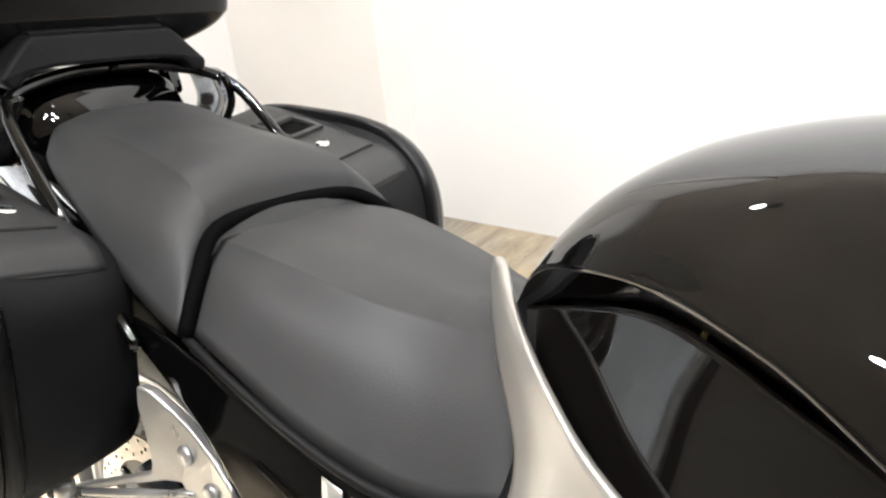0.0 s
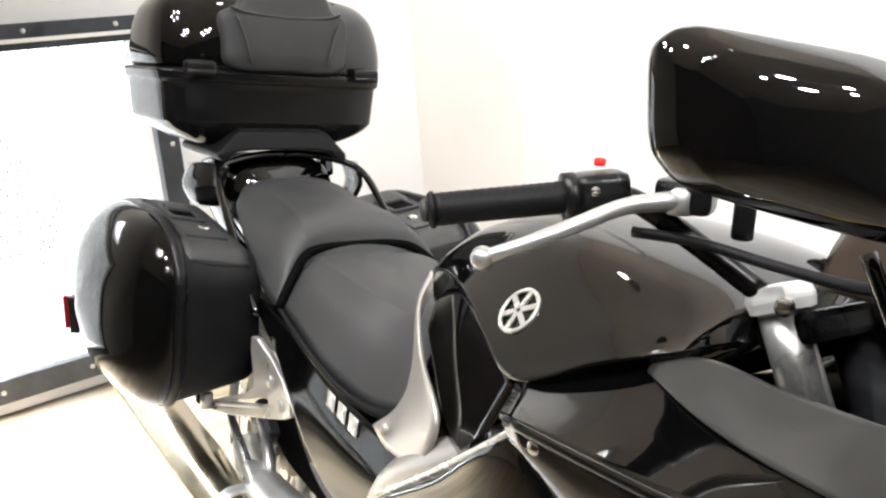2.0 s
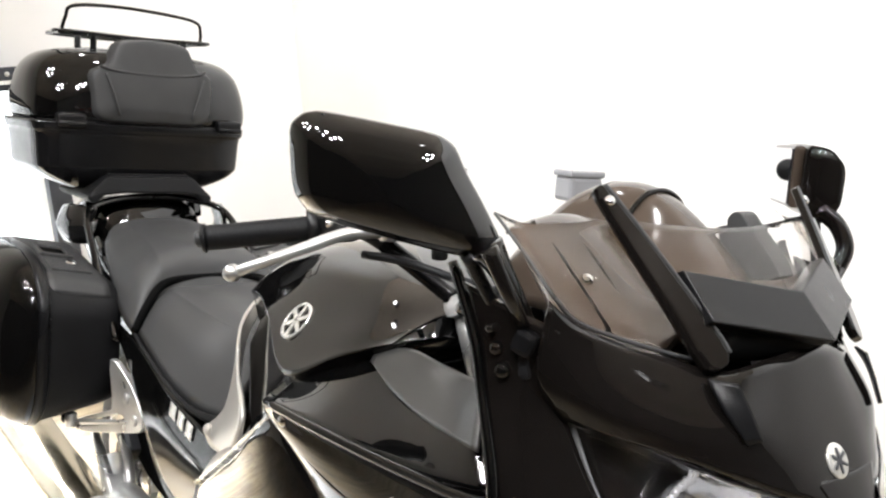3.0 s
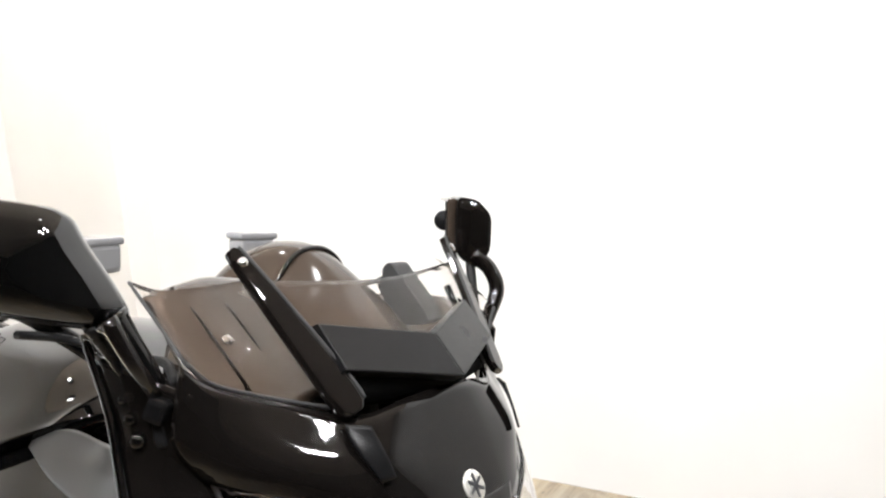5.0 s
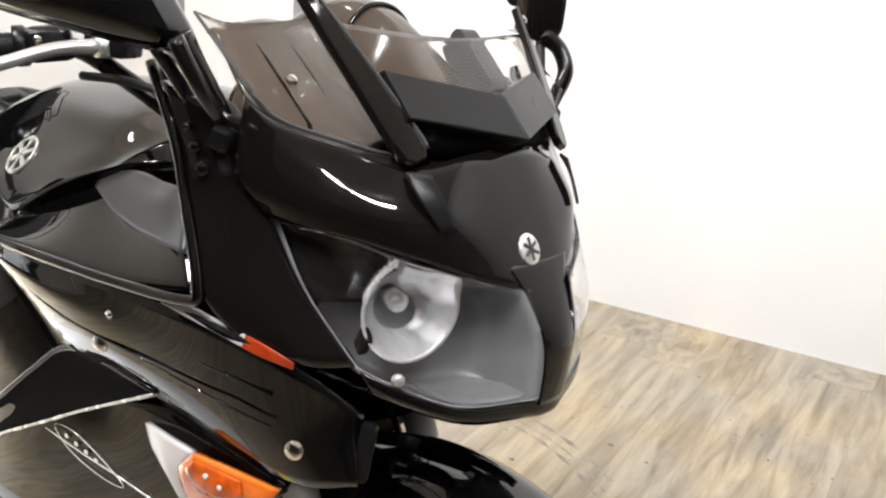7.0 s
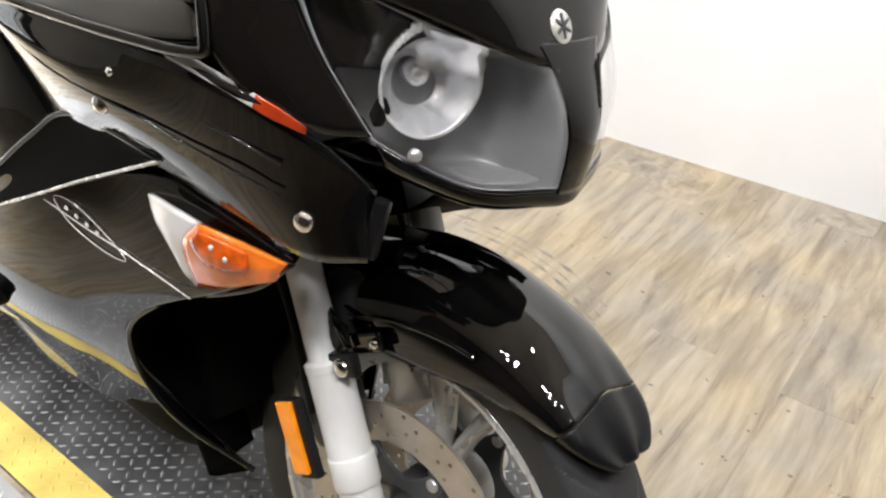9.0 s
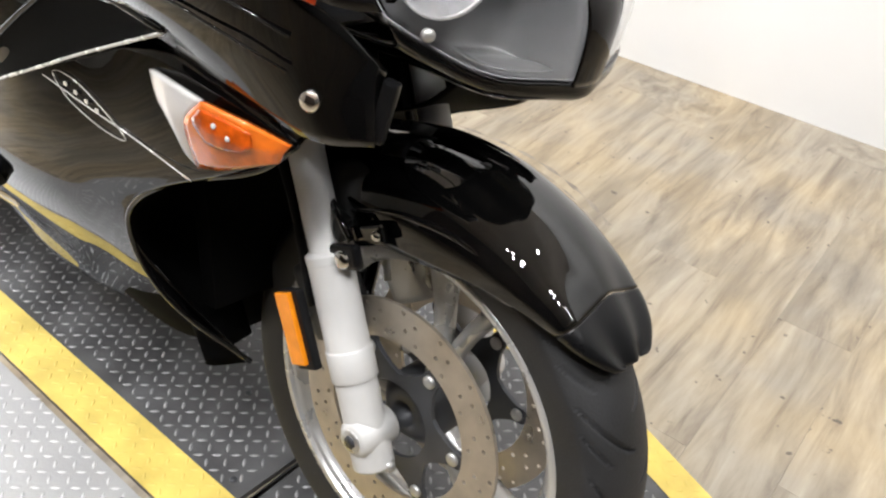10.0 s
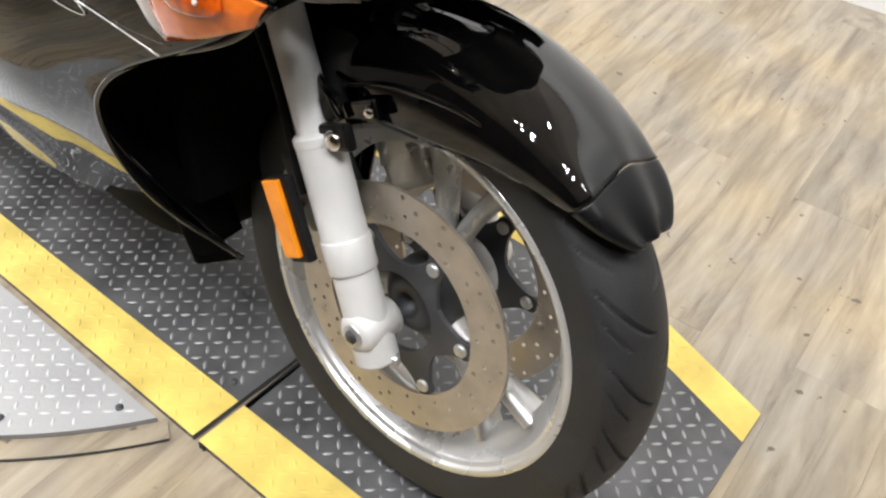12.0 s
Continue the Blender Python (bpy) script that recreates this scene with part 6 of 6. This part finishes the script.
# ---------------------------------------------------------------- lift platform and turntable
def tread(name, inside, mat, z, parent, pitch=0.03, u0=-1.9, u1=0.5, v0=-0.9, v1=0.7):
    """Raised lens-shaped lugs in a checkerboard of two directions."""
    verts, faces = [], []
    nu, nv = int((u1 - u0) / pitch), int((v1 - v0) / pitch)
    for i in range(nu):
        for j in range(nv):
            x, y = u0 + i * pitch, v0 + j * pitch
            if not inside(x, y):
                continue
            a = radians(47.0) + (math.pi / 2 if (i + j) % 2 else 0.0)
            d, t = Vector((math.cos(a), math.sin(a), 0)), Vector((-math.sin(a), math.cos(a), 0))
            c = Vector((x, y, z))
            ln, w, h = pitch * 0.44, pitch * 0.115, 0.0018
            k = len(verts)
            verts += [tuple(c + d * ln), tuple(c + t * w + d * ln * 0.3), tuple(c + t * w - d * ln * 0.3), tuple(c - d * ln), tuple(c - t * w - d * ln * 0.3), tuple(c - t * w + d * ln * 0.3),
                      tuple(c + d * ln * 0.55 + Vector((0, 0, h))), tuple(c - d * ln * 0.55 + Vector((0, 0, h)))]
            faces += [(k, k + 1, k + 6), (k + 1, k + 2, k + 7, k + 6), (k + 2, k + 3, k + 7), (k + 3, k + 4, k + 7), (k + 4, k + 5, k + 6, k + 7), (k + 5, k, k + 6)]
    me = bpy.data.meshes.new(name)
    me.from_pydata(verts, [], faces)
    me.polygons.foreach_set("use_smooth", [True] * len(me.polygons))
    me.materials.append(mat)
    ob = new(name, me)
    ob.parent = parent
    ob["kind"] = "stuff"
    return ob


def near_edge(x):
    return -0.18 + 0.05 * x


def far_edge(x):
    return 0.409 - 0.31 * (x - 0.352) if x > 0.0 else 0.518


STRIPE, FAR_STRIPE = 0.082, 0.066


def platform():
    xs0, gap = -1.95, -0.228
    front = lambda y: 0.37 - 0.045 * y
    lift = empty("lift_platform", "dark tread plate lift platform with yellow painted edges", "lift platform")
    for x0, x1 in ((xs0, gap - 0.006), (gap + 0.006, None)):
        bm = bmesh.new()
        if x1 is None:
            y_n, y_f = near_edge(0.3), 0.409
            c = [(x0, near_edge(x0)), (front(y_n), near_edge(front(y_n))), (front(y_f), y_f), (0.0, 0.518), (x0, 0.518)]
        else:
            c = [(x0, near_edge(x0)), (x1, near_edge(x1)), (x1, 0.518), (x0, 0.518)]
        top = [bm.verts.new((x, y, 0.0)) for x, y in c]
        low = [bm.verts.new((x, y, FLOOR + 0.002)) for x, y in c]
        bm.faces.new(top)
        bm.faces.new(low[::-1])
        for i in range(len(c)):
            bm.faces.new((top[i - 1], top[i], low[i], low[i - 1]))
        part("deck_plate", bm, PLATE, lift, "worn dark tread plate", smooth=False)
        # painted edge strips, a hair above the plate
        e1 = x1 if x1 is not None else front(near_edge(0.3))
        bm = bmesh.new()
        q = [bm.verts.new(p) for p in ((x0, near_edge(x0), 0.0012), (e1, near_edge(e1), 0.0012), (e1 + 0.006 * (x1 is None), near_edge(e1) + STRIPE, 0.0012), (x0, near_edge(x0) + STRIPE, 0.0012))]
        bm.faces.new(q)
        part("edge_stripe", bm, YELLOW, lift, "yellow painted edge", smooth=False)
        bm = bmesh.new()
        if x1 is None:
            c = [(x0, 0.518), (x0, 0.518 - FAR_STRIPE), (0.0, 0.518 - FAR_STRIPE), (front(0.343), 0.409 - FAR_STRIPE), (front(0.409), 0.409), (0.0, 0.518)]
        else:
            c = [(x0, 0.518), (x0, 0.518 - FAR_STRIPE), (x1, 0.518 - FAR_STRIPE), (x1, 0.518)]
        bm.faces.new([bm.verts.new((x, y, 0.0012)) for x, y in c])
        part("edge_stripe", bm, YELLOW, lift, "yellow painted edge", smooth=False)
    part("gap_strip", box((0.012, 0.72, 0.014), pose(gap + 0.001, 0.166, -0.007, 0, 0, 2), 0.002), GAP, lift, "black rubber strip in the joint", smooth=False)
    ins = lambda x, y: near_edge(x) + STRIPE + 0.01 < y < far_edge(x) - FAR_STRIPE - 0.01 and x < front(y) - 0.01 and abs(x - gap) > 0.014
    tread("raised_tread", ins, LUG, 0.0, lift, 0.021)
    ins2 = lambda x, y: (near_edge(x) + 0.008 < y < near_edge(x) + STRIPE - 0.006 or far_edge(x) - FAR_STRIPE + 0.008 < y < far_edge(x) - 0.008) and x < front(y) - 0.01 and abs(x - gap) > 0.014
    tread("stripe_tread", ins2, YELLOW, 0.0012, lift, 0.021)


platform()


def turntable():
    cx, cy, r = -1.10, 0.30, 0.95
    t = empty("turntable", "bright aluminium tread plate disc beside the lift", "turntable")
    pts = []
    for k in range(181):
        a = radians(-200 + k * 1.11 + 20)
        x, y = cx + r * math.cos(a), cy + r * math.sin(a)
        if y < near_edge(x) - 0.001:
            pts.append((x, y))
    pts = sorted(pts, key=lambda p: math.atan2(p[1] - cy, p[0] - cx))
    bm = bmesh.new()
    first, last = pts[0], pts[-1]
    loop = pts
    top = [bm.verts.new((x, y, 0.0)) for x, y in loop]
    low = [bm.verts.new((x, y, FLOOR + 0.001)) for x, y in loop]
    bm.faces.new(top)
    bm.faces.new(low[::-1])
    for i in range(len(loop)):
        bm.faces.new((top[i - 1], top[i], low[i], low[i - 1]))
    part("disc_plate", bm, BRIGHT, t, smooth=False)
    ins = lambda x, y: math.hypot(x - cx, y - cy) < r - 0.015 and y < near_edge(x) - 0.016
    tread("disc_tread", ins, BRIGHT_LUG, 0.0, t, 0.021, -2.1, 0.0, -0.9, 0.0)
    # curved border of planks round the disc, with a dark joint outside it
    for r0, r1, z, mat, nm, lb in ((r + 0.002, r + 0.034, FLOOR + 0.004, WOOD, "border_ring", "wood-look border round the disc"), (r + 0.034, r + 0.037, FLOOR + 0.003, GAP, "ring_joint", "dark joint round the border")):
        rows = []
        for k in range(121):
            a = radians(-180 + k * 1.5)
            rows.append([(cx + q * math.cos(a), cy + q * math.sin(a), h) for q, h in ((r0, FLOOR + 0.001), (r0, z), (r1, z), (r1, FLOOR + 0.001))])
        rows = [rw for rw in rows if rw[2][1] < near_edge(rw[2][0]) - 0.004]
        part(nm, grid_bm(rows), mat, t, lb, smooth=False)
    for a, q in ((-0.44, 0.03), (-0.62, 0.03), (-0.8, 0.03), (-0.36, 0.2)):
        part("plate_screw", disc_bm(0.006, 0.003, aim(cx + (r - q) * math.cos(a), cy + (r - q) * math.sin(a), 0.0, (0, 0, 1)), 12, 0.001), IRON, t)


turntable()


# ---------------------------------------------------------------- floor planks
def planks():
    w, ln, gap = 0.152, 1.22, 0.0002
    bm = bmesh.new()
    box((w - gap, ln - gap, 0.008), bm=bm, bevel=0.0003, seg=1)
    me = bpy.data.meshes.new("plank")
    bm.to_mesh(me)
    bm.free()
    me.materials.append(WOOD)
    floor_ob = bpy.data.objects["floor"]
    inv = floor_ob.matrix_basis.inverted()
    rng = random.Random(5)
    i = 0
    u = U0 + w / 2
    while u < U1:
        v = V0 - rng.uniform(0, ln)
        while v < V1:
            a, b = max(v, V0), min(v + ln, V1)
            if b - a > 0.02:
                ob = new("plank", me)
                ob.parent = floor_ob
                ob.matrix_basis = inv @ room_pose(u, (a + b) / 2, FLOOR - 0.004) @ Matrix.Diagonal((1, (b - a) / ln, 1, 1))
            v += ln
        u += w


planks()


# faint tyre scuffs on the planks
def scuffs():
    for k, (r, wd) in enumerate(((0.62, 0.007), (0.645, 0.004), (0.675, 0.008))):
        verts, faces = [], []
        for i in range(25):
            a = radians(52 + 2.0 * i + 3 * k)
            wob = wd * (0.5 + 0.5 * math.sin(i * 1.7 + k))
            for q in (-wob, wob):
                verts.append((-0.62 + (r + q) * math.cos(a), 0.38 + (r + q) * math.sin(a), FLOOR + 0.0006))
            if i:
                j = 2 * i
                faces.append((j - 2, j - 1, j + 1, j))
        me = bpy.data.meshes.new("floor_scuff")
        me.from_pydata(verts, [], faces)
        me.materials.append(SCUFF)
        ob = new("floor_scuff", me)
        tagged(ob, "faint brown tyre scuff on the plank floor", "scuff", kind="structure")


scuffs()
